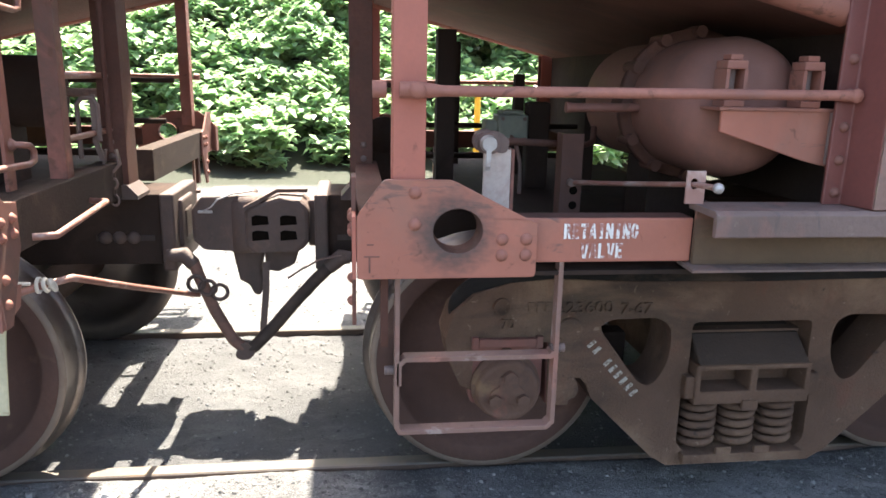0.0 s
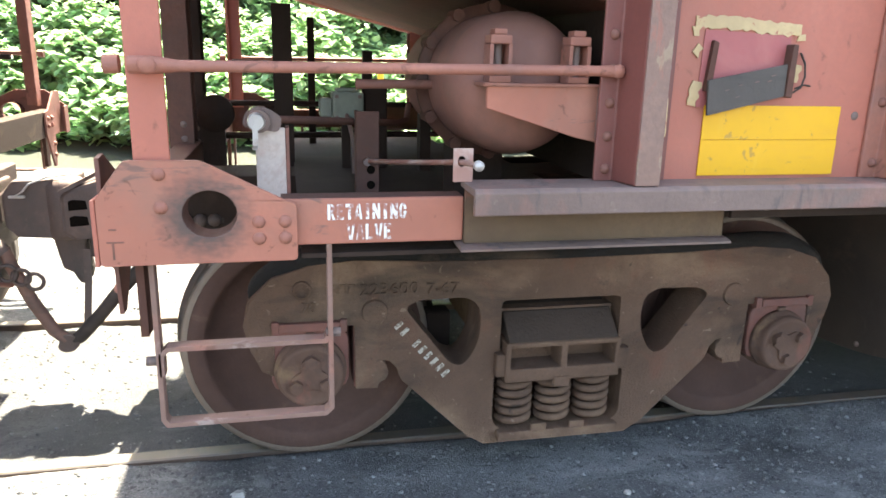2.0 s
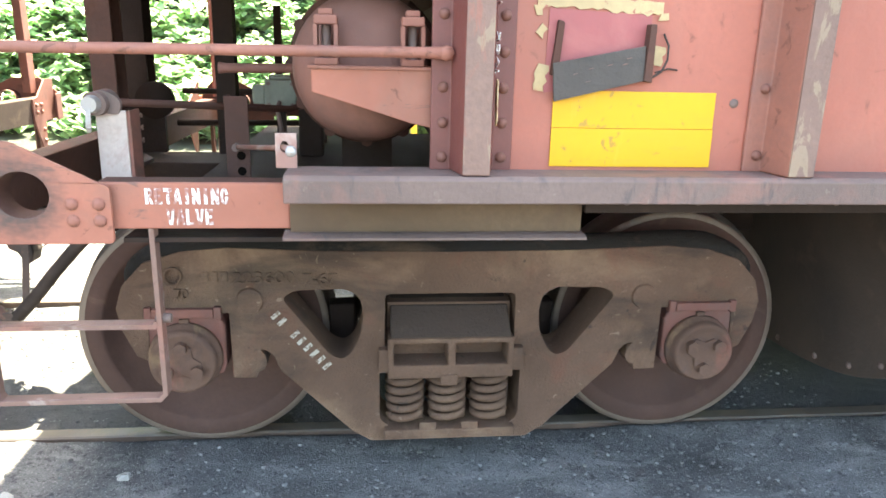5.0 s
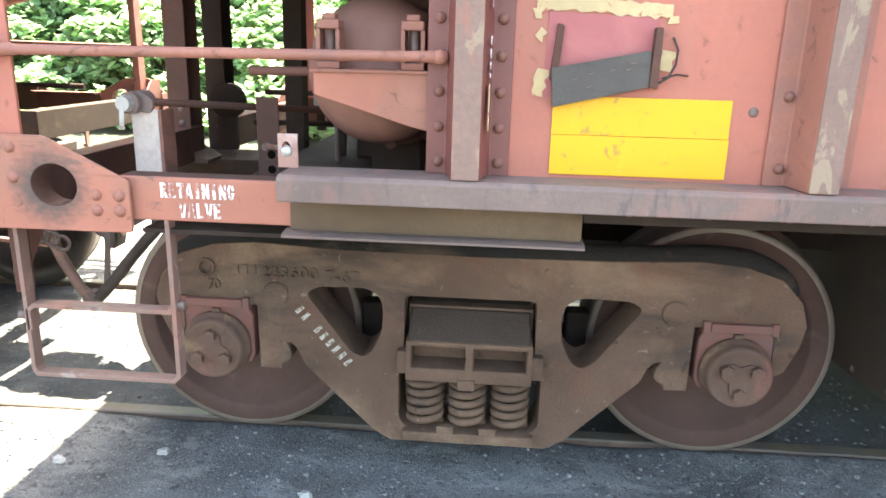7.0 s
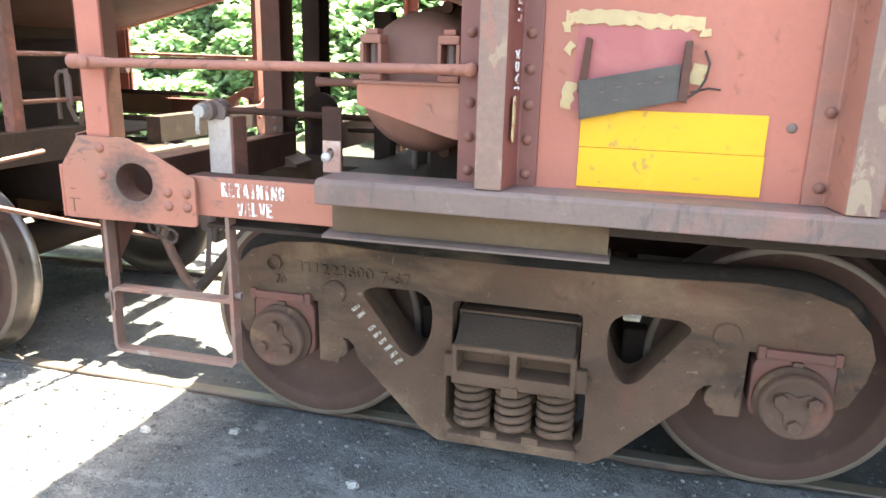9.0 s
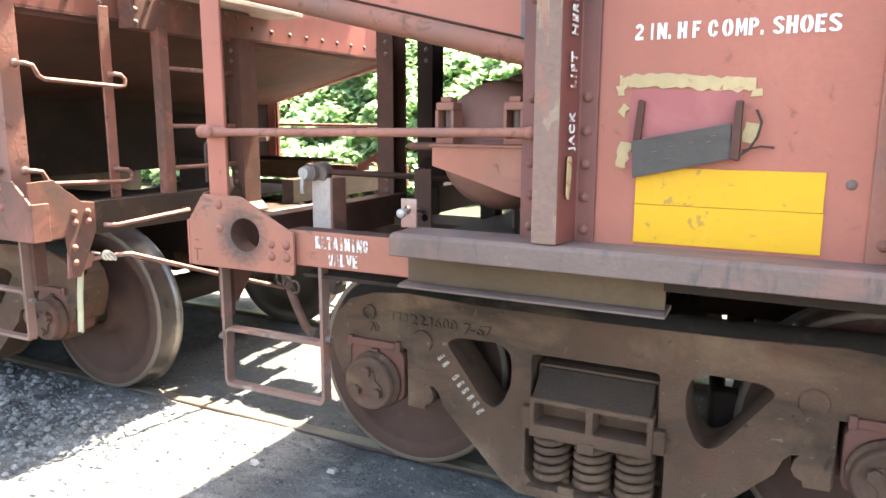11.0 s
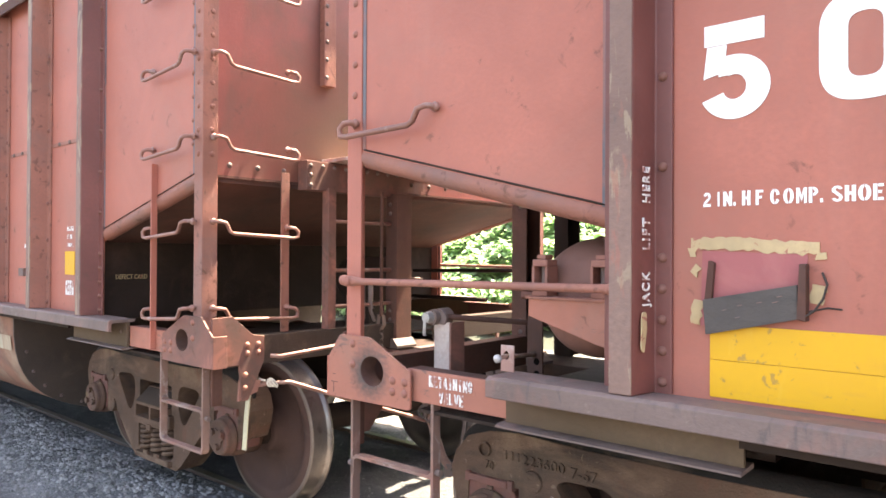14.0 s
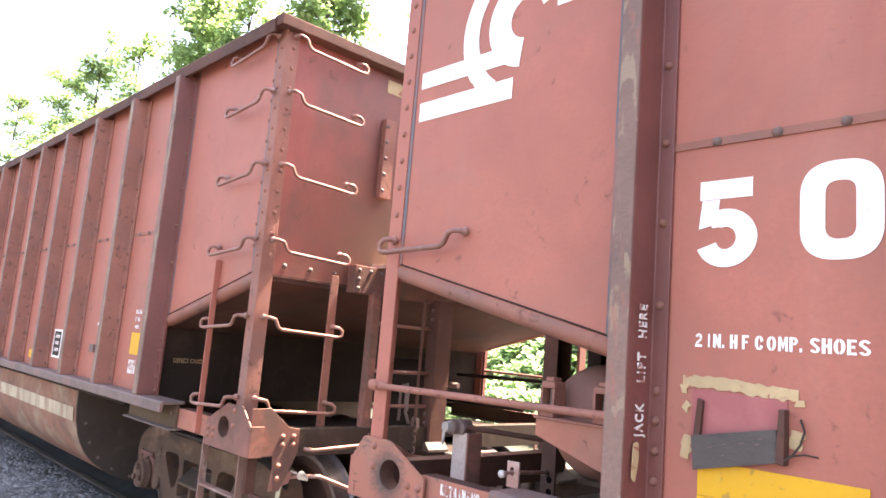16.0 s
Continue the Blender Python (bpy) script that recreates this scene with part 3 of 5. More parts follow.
def car(flip):
    F = (lambda g: g.flip()) if flip else (lambda g: g)
    root = thing("railway_gondola", ((2 * XM - 6 if flip else 6), 0, 0.05), "rusty oxide-red bathtub gondola car coupled at its end" if not flip else "oxide-red gondola car with corner ladders and grab irons", "rail car", "coupled rail cars")

    def P(name, g, m, parent=root, label="", bevel=0.0):
        return part(name, F(g), m, parent, label, bevel)

    def both(make, name, m, parent=root, label="", bevel=0.0):
        obs = []
        for sy in (0, 1):
            g = make()
            if sy:
                g.my()
            obs.append(P(name, g, m, parent, label, bevel))
        return obs

    # sides
    sheets = both(lambda: Geo().prism([[(-0.31, 2.075), (0.87, 1.785), (0.87, 1.245), (LEN, 1.245), (LEN, TOP), (-0.31, TOP)]], "y", -1.612, -1.600), "side_sheet", paint)
    near = sheets[0]
    both(lambda: Geo().tube([(-0.305 + 1.175 * k / 6, -1.578, 2.058 - 0.289 * k / 6) for k in range(7)], 0.042, 14), "rolled_edge", paint_worn)
    P("edge_seam", Geo().tube([(-0.25, -1.613, 2.078), (0.86, -1.613, 1.803)], 0.004, 6), under, near)
    P("corner_seam", Geo().box(-0.258, -0.240, -1.6155, -1.611, 2.08, TOP - 0.02), seam_m, near)
    P("post_seam", Geo().box(0.838, 0.852, -1.6155, -1.611, 1.80, TOP - 0.02), seam_m, near)
    P("seam", Geo().box(0.99, LEN, -1.618, -1.611, 2.40, 2.425), paint_worn)
    studs("rivet", [((x, -1.618, 2.412), (0, -1, 0)) for x in [1.205 + 0.18 * i for i in range(30)] if min(abs(x - 0.958 - PITCH * k) for k in range(16)) > 0.11], 0.015, bare, near, 0.9, flip)
    # end wall and slope
    P("end_wall", Geo().box(-0.312, -0.300, -1.6, 1.6, 2.062, TOP), end_sooty if flip else paint_end)
    P("end_flange", Geo().box(-0.318, -0.3125, -1.55, 1.55, 2.062, 2.076), paint_grime_shade)
    studs("bolt", [((-0.312, -1.44 + 0.18 * i, 2.135), (-1, 0, 0)) for i in range(17)], 0.016, bare, root, 0.9, flip)
    P("slope_sheet", Geo().prism([[(-0.305, 2.068), (0.9, 1.762), (2.3, 1.32), (2.68, 1.28), (2.68, 1.22), (2.3, 1.28), (0.9, 1.732), (-0.305, 2.038)]], "y", -1.575, 1.575), paint_grime_shade, label="dark grimy slope sheet")
    # the bulkhead stands in shade, which its near-black colour carries
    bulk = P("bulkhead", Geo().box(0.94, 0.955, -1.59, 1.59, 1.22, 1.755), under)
    # rim
    both(lambda: Geo().prism([[(-1.70, TOP - 0.085), (-1.70, TOP), (-1.685, TOP + 0.015), (-1.57, TOP + 0.015), (-1.57, TOP - 0.01), (-1.685, TOP - 0.01), (-1.685, TOP - 0.085)]], "x", -0.33, LEN), "top_rim", paint_grime_shade, bevel=0.004)
    P("end_rim", Geo().box(-0.40, -0.30, -1.69, 1.69, TOP - 0.05, TOP + 0.02), paint_grime_shade, bevel=0.006)
    # side posts
    for sy in (-1, 1):
        for k in range(15):
            x = 0.958 + PITCH * k
            c = sy
            prof = [(x - 0.108, c * 1.612), (x - 0.108, c * 1.624), (x - 0.056, c * 1.624), (x - 0.035, c * 1.727), (x + 0.035, c * 1.727), (x + 0.056, c * 1.624), (x + 0.108, c * 1.624), (x + 0.108, c * 1.612)]
            post = P("side_post", Geo().prism([prof], "z", 1.253, TOP - 0.07), paint_worn if k else mat("dark maroon paint", (0.17, 0.052, 0.042), 0.5, spots=[(RUST, 8, 0.6, 0.1, 0.5)], bump=0.1), bevel=0.004)
            P("post_face", Geo().box(x - 0.034, x + 0.034, c * 1.729 - 0.003, c * 1.729 + 0.003, 1.256, TOP - 0.08), scrape_m, post, "scraped weathered post face")
            if sy > 0 or k > (6 if flip else 2):
                continue
            if k == 0:
                zs = [1.286 + 0.0895 * i for i in range(5)] + [1.907 + 0.262 * i for i in range(7)]
                pl = [((x + dx, c * 1.624, zz), (0, c, 0)) for zz in zs for dx in (-0.077, 0.079)]
            else:
                pl = [((x - 0.072, c * 1.624, zz), (0, c, 0)) for zz in [1.297, 1.476] + [1.74 + 0.262 * i for i in range(7)]]
            studs("rivet", pl, 0.0145, brown_m, post, 0.95, flip)
    # corner posts
    for sy in (-1, 1):
        g = Geo().box(-0.345, -0.260, sy * 1.614 - 0.006, sy * 1.614 + 0.006, 1.22, TOP - 0.03)
        g.box(-0.345, -0.333, min(sy * 1.613, sy * 1.53), max(sy * 1.613, sy * 1.53), 1.22, TOP - 0.03)
        post = P("corner_post", g, paint_worn if flip else paint, bevel=0.003)
        if sy > 0:
            continue
        pl = []
        for i in range(12):
            zz = 2.18 + 0.127 * i
            pl += [((-0.30, sy * 1.620, zz), (0, sy, 0)), ((-0.345, sy * 1.565, zz), (-1, 0, 0))]
            if flip:
                pl.append(((-0.235, sy * 1.613, zz + 0.06), (0, sy, 0)))
        studs("rivet", pl, 0.015, paint_worn, post, flip=flip)
    # side sills
    for sy in (-1, 1):
        c = (lambda v: v) if sy < 0 else (lambda v: -v)
        def yb(a, b):
            return (min(c(a), c(b)), max(c(a), c(b)))
        g = Geo().prism([[(c(-1.58), 1.252), (c(-1.728), 1.252), (c(-1.742), 1.243), (c(-1.742), 1.184), (c(-1.724), 1.182), (c(-1.722), 1.232), (c(-1.58), 1.234)]], "x", 0.482, LEN)
        sill = P("side_sill", g, bare, label="scraped steel side sill", bevel=0.003)
        P("sill_web", Geo().box(0.485, 1.268, *yb(-1.630, -1.615), 1.085, 1.234), dust_m, sill)
        P("sill_bottom_flange", Geo().prism([[(c(-1.57), 1.088), (c(-1.655), 1.082), (c(-1.670), 1.077), (c(-1.670), 1.071), (c(-1.57), 1.074)]], "x", 0.468, 1.275), bare, sill)
        P("sill_strip", Geo().box(1.268, LEN, *yb(-1.665, -1.650), 1.145, 1.234), under, sill)
        if sy < 0:
            studs("bolt", [((0.56 + 0.17 * i, -1.630, 1.174), (0, -1, 0)) for i in range(5)] + [((1.38 + 0.2 * i, -1.665, 1.178), (0, -1, 0)) for i in range(20)], 0.013, bare, sill, flip=flip)
        # the far beam and gusset get the darker brown as painted shade
        P("end_side_beam", Geo().box(0.0, 0.484, *yb(-1.614, -1.600), 1.090, 1.212), beam_m if sy < 0 else paint_grime_shade, bevel=0.004)
        P("beam_flange", Geo().box(0.0, 0.484, *yb(-1.60, -1.53), 1.200, 1.212), paint_grime_shade)
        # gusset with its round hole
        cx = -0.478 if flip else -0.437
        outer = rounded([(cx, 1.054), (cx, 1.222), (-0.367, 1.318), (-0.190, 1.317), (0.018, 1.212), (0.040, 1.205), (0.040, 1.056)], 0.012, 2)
        gus = P("corner_gusset", Geo().prism([outer, circle(-0.173, 1.182, 0.066, 0.060)], "y", *yb(-1.637, -1.6255)), brown_m if flip else gusset_m if sy < 0 else paint_grime_shade, bevel=0.003)
        g = Geo()
        ring = circle(-0.173, 1.182, 0.066, 0.060)
        n = len(ring)
        v = [(x, c(-1.634), z) for x, z in ring] + [(-0.173 + (x + 0.173) * 0.93, c(-1.56), 1.182 + (z - 1.182) * 0.93) for x, z in ring]
        g.add(v, [(i, (i + 1) % n, n + (i + 1) % n, n + i) for i in range(n)], True)
        P("hole_lip", g, paint_grime_shade, gus)
        studs("rivet", [((x, c(-1.637), z), (0, sy, 0)) for x, z in ((-0.287, 1.284), (-0.287, 1.201), (-0.055, 1.160), (0.010, 1.160), (-0.055, 1.117), (0.010, 1.117))], 0.017, paint_worn, gus, flip=flip)
        P("corner_flange", Geo().box(cx - 0.012, cx - 0.001, *yb(-1.637, -1.555), 1.054, 1.222), brown_m if flip else paint, gus, bevel=0.003)
        y0, y1 = (-1.618, -1.30) if flip else (-1.552, -1.21)
        end = P("end_gusset", Geo().prism([[(c(y0), 1.054), (c(y0), 1.312), (c(-1.50), 1.317), (c(y1 - 0.07), 1.21), (c(y1), 1.20), (c(y1), 1.07), (c(-1.40), 0.86), (c(-1.44), 0.86), (c(-1.46), 1.054)]], "x", -0.450, -0.438), brown_m, bevel=0.002)
        pl = []
        for y, z in ((y1 - 0.11, 1.16), (y1 - 0.04, 1.16), (y1 - 0.11, 1.115), (y1 - 0.04, 1.115), (-1.42, 1.0), (-1.42, 0.93)):
            pl.append(((-0.450, c(y), z), (-1, 0, 0)))
        studs("bolt", pl, 0.016, paint_worn, end, 0.9, flip)
        # sill step
        g = Geo()
        g.strap([(-0.328, c(-1.582), 1.06), (-0.328, c(-1.582), 0.609), (-0.318, c(-1.582), 0.592), (0.105, c(-1.582), 0.592), (0.122, c(-1.582), 0.609), (0.122, c(-1.582), 1.10)], 0.042, 0.014, (0, 1, 0))
        step = P("sill_step", g, step_m, label="bent flat-bar sill step", bevel=0.002)
        P("step_tread", Geo().strap([(-0.322, c(-1.582), 0.735), (-0.322, c(-1.582), 0.796), (-0.305, c(-1.582), 0.812), (0.108, c(-1.582), 0.812), (0.114, c(-1.582), 0.826)], 0.042, 0.013, (0, 1, 0)), step_m, step)
        for x, z in ((-0.342, 0.775), (0.13, 0.83)):
            P("step_bolt", Geo().tube([(x - 0.02, c(-1.582), z), (x + 0.02, c(-1.582), z)], 0.014, 6), bare, step)
        P("step_bracket", Geo().box(-0.372, -0.352, *yb(-1.57, -1.51), 0.84, 1.06), paint_grime_shade)
        # handrail along the side
        g = Geo().tube([(-0.395, c(-1.60), 1.540), (-0.36, c(-1.60), 1.541)], 0.022, 10)
        g.tube([(-0.33, c(-1.652), 1.541), (-0.28, c(-1.652), 1.541), (-0.22, c(-1.645), 1.540), (0.83, c(-1.645), 1.549), (0.89, c(-1.645), 1.549)], [0.020, 0.021, 0.0138, 0.0138, 0.017], 12)
        g.dome((-0.287, c(-1.672), 1.541), (0, sy, 0), 0.022)
        g.dome((0.885, c(-1.652), 1.549), (0, sy, 0), 0.02)
        if not (flip and sy < 0):
            P("handrail", g, paint_worn if not flip else grab_m, label="round steel handrail")
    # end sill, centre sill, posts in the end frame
    both(lambda: Geo().box(-0.436, -0.34, -1.60, -0.19, 1.045, 1.20), "end_sill", bolster_m if flip else paint_grime_shade, bevel=0.004)
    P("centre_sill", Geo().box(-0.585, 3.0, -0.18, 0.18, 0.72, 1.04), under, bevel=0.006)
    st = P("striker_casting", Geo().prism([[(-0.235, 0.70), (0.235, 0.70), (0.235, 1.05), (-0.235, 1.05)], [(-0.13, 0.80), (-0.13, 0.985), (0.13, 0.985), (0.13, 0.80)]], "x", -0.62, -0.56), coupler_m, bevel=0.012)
    # no slot is cut: a flat dark strip shows its inner shade
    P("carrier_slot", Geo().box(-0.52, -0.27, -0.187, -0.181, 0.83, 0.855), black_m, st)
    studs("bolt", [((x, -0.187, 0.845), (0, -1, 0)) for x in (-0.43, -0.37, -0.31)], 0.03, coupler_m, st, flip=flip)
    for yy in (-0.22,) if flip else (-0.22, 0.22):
        # lit near post in brown, shaded far post in near-black
        ep = P("end_post", Geo().prism([[(-0.46, yy - 0.07), (-0.36, yy - 0.07), (-0.36, yy - 0.058), (-0.448, yy - 0.058), (-0.448, yy + 0.058), (-0.36, yy + 0.058), (-0.36, yy + 0.07), (-0.46, yy + 0.07)]], "z", 1.04, 2.05), paint_grime_shade if yy < 0 else under, bevel=0.003)
        studs("bolt", [((-0.40, yy - 0.07, z), (0, -1, 0)) for z in (1.10, 1.16, 1.22, 1.28, 1.92, 1.98)], 0.014, bare, ep, flip=flip)
    P("foot_plate", Geo().prism([[(-0.50, 1.04), (-0.28, 1.04), (-0.28, 1.055), (-0.36, 1.10), (-0.46, 1.10), (-0.50, 1.055)]], "y", -0.32, -0.14), coupler_m)
    # deck, bolster and inner posts: shade is put into their dark colour
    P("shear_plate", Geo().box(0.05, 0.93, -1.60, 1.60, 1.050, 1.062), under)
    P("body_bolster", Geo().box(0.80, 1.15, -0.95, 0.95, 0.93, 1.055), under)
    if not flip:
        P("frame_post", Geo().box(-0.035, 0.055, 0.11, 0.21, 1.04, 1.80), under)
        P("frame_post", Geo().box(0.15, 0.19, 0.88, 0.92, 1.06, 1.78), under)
    # rounded tub below the sills
    prof = []
    for k in range(33):
        a = math.pi * k / 32
        co, si = math.cos(a), math.sin(a)
        prof.append((-1.57 * math.copysign(abs(co) ** 0.62, co), 1.20 - 0.95 * abs(si) ** 0.62))
    tub = P("tub_end", Geo().prism([prof], "x", 2.60, 2.62), mat("dusty dark brown plate", (0.075, 0.050, 0.038), 0.85, spots=[((0.05, 0.035, 0.03), 2.0, 0.5, 0.2, 0.6), ((0.15, 0.10, 0.07), 5.0, 0.6, 0.15, 0.5)]), label="dark rounded tub end plate")
    studs("rivet", [((2.60, prof[k][0] * 0.95, 0.70 + (prof[k][1] - 0.70) * 0.93), (-1, 0, 0)) for k in range(2, 31, 2)], 0.015, bare, tub, flip=flip)
    v = [(x, p[0], p[1]) for x in (2.62, LEN) for p in prof]
    n = len(prof)
    tubb = P("tub", Geo().add(v, [(i, i + 1, n + i + 1, n + i) for i in range(n - 1)], True), mat("dusty orange tub paint", (0.30, 0.13, 0.08), 0.8, spots=[((0.42, 0.33, 0.22), 2.0, 0.5, 0.2, 0.7), ((0.10, 0.06, 0.045), 3.0, 0.5, 0.2, 0.6)]))
    band = [(p[0] * 1.004, p[1]) for p in prof if p[0] < -1.0 and 0.78 < p[1] < 1.17]
    m = len(band)
    P("tub_streak", Geo().add([(x, p[0] - 0.004, p[1]) for x in (2.66, 9.0) for p in band], [(i, i + 1, m + i + 1, m + i) for i in range(m - 1)], True), mat("cream streaked band", (0.55, 0.45, 0.31), 0.8, spots=[((0.30, 0.13, 0.08), 3.0, 0.45, 0.2, 0.8, (3, 1, 0.4))]), tubb, "cream streaks under the sill")
    return root, P, near, bulk


def grab(g, a, b, out, drop, r=0.0105):
    """Grab iron between two fixing points a and b: it stands out by the vector out, and hangs by drop."""
    a, b, out = Vector(a), Vector(b), Vector(out)
    d = (b - a).normalized()
    dn = Vector((0, 0, -drop))
    pts = [a, a + out * 0.75, a + out + d * 0.012, a + out + d * 0.05 + dn * 0.08, a + out + d * 0.075 + dn * 0.8, a + out + d * 0.10 + dn,
           b + out - d * 0.02 + dn, b + out + d * 0.015 + dn * 0.85, b + out + d * 0.018 + dn * 0.35, b + out + dn * 0.05 - d * 0.005, b + out * 0.8 - d * 0.03, b - d * 0.03]
    g.tube(pts, r, 8)
    for p, q in ((a, -0.0), (b - d * 0.03, 0)):
        g.dome(p + out * 0.25, out, 0.02, 8, 0.9)
    return g


root_r, PR, side_r, bulk_r = car(False)
root_l, PL, side_l, bulk_l = car(True)

# lone grab iron on the corner of one car
PR("grab_iron", grab(Geo(), (0.15, -1.612, 2.20), (-0.31, -1.624, 2.185), (0, -0.055, 0), 0.06, 0.012), grab_m)

# ladder on the corner of the other car
for z in (1.36, 1.82, 2.27, 2.72, 3.17, 3.52):
    yo = -1.612 if z > 2.1 else -1.60
    PL("grab_iron", grab(Geo(), (-0.285, -1.6245, z), (0.215, yo, z - 0.03), (0, -0.06, 0), 0.055), grab_m)
    PL("grab_iron", grab(Geo(), (-0.345, -1.565, z), (-0.345, -1.06, z - 0.02), (-0.06, 0, 0), 0.06), grab_m)
PL("ladder_stile", Geo().box(0.155, 0.205, -1.622, -1.612, 1.10, 2.16).box(0.155, 0.166, -1.648, -1.622, 1.10, 2.16), paint, bevel=0.002)
PL("ladder_stile", Geo().box(-0.357, -0.345, -1.125, -1.07, 1.12, 2.12), paint_worn, bevel=0.002)
PL("ladder_stile", Geo().box(-0.42, -0.36, -0.83, -0.77, 1.05, 2.05), brown_m, bevel=0.002)
for z in (1.33, 1.55, 1.85):
    PL("end_rung", Geo().tube([(-0.40, -0.78, z), (-0.40, -0.28, z)], 0.012, 8), grab_m)
g = Geo().box(-0.36, -0.313, -0.82, -0.73, 2.68, 3.22)
mp = PL("stiffener_plate", g, paint_worn, bevel=0.004)
studs("bolt", [((-0.36, -0.80, 2.73 + 0.11 * i), (-1, 0, 0)) for i in range(5)], 0.014, bare, mp, flip=True)
rb_ = PL("running_board_bracket", Geo().box(-0.40, -0.313, -0.98, -0.12, 2.03, 2.205), brown_m, bevel=0.003)
studs("bolt", [((-0.40, -0.95 + 0.09 * i, 2.175), (-1, 0, 0)) for i in range(9)] + [((-0.40, -0.95, z), (-1, 0, 0)) for z in (2.06, 2.12)], 0.014, bare, rb_, 0.9, True)
# whitish paint here imitates sun on the board's edge
PL("running_board", Geo().box(-0.58, -0.313, -0.80, 0.16, 2.208, 2.232), pipe_m, label="metal running board, its sunlit white put into the paint", bevel=0.003)
PL("tape_strip", Geo().box(-0.3155, -0.311, -0.80, -0.35, 3.42, 3.51), cream)
PL("end_handhold", Geo().tube([(-0.47, -1.27, 1.09), (-0.53, -1.25, 1.09), (-0.53, -0.80, 1.115), (-0.47, -0.78, 1.115)], 0.011, 8), grab_m)

# ---- trucks ----
CX, AX, AZ, WR = 0.975, 0.90, 0.513, 0.460


def side_frame_loops():
    half = [(0, 0.195), (0.28, 0.195), (0.345, 0.235), (0.59, 0.478), (0.61, 0.53), (0.632, 0.552), (0.655, 0.556), (0.640, 0.535), (0.634, 0.505), (0.645, 0.482), (0.668, 0.472), (0.672, 0.452), (0.748, 0.455), (0.752, 0.69), (1.015, 0.69), (1.02, 0.52), (1.06, 0.54), (1.10, 0.63), (1.115, 0.71), (1.09, 0.79), (1.02, 0.865), (0.90, 0.905), (0.75, 0.918), (0.45, 0.905), (0, 0.90)]
    loop = [(CX + a, b) for a, b in half] + [(CX - a, b) for a, b in reversed(half[1:-1])]
    w1 = rounded([(-0.578, 0.742), (-0.535, 0.768), (-0.365, 0.772), (-0.318, 0.745), (-0.306, 0.69), (-0.312, 0.61), (-0.345, 0.54), (-0.378, 0.514), (-0.42, 0.532)], 0.03)
    mid = rounded([(-0.232, 0.752), (0.222, 0.752), (0.222, 0.50), (0.25, 0.47), (0.25, 0.28), (0.20, 0.235), (-0.20, 0.235), (-0.25, 0.28), (-0.25, 0.47), (-0.232, 0.50)], 0.02, 2)
    return [loop, [(CX + a, b) for a, b in w1], [(CX + a, b) for a, b in mid], [(CX - a, b) for a, b in w1]]


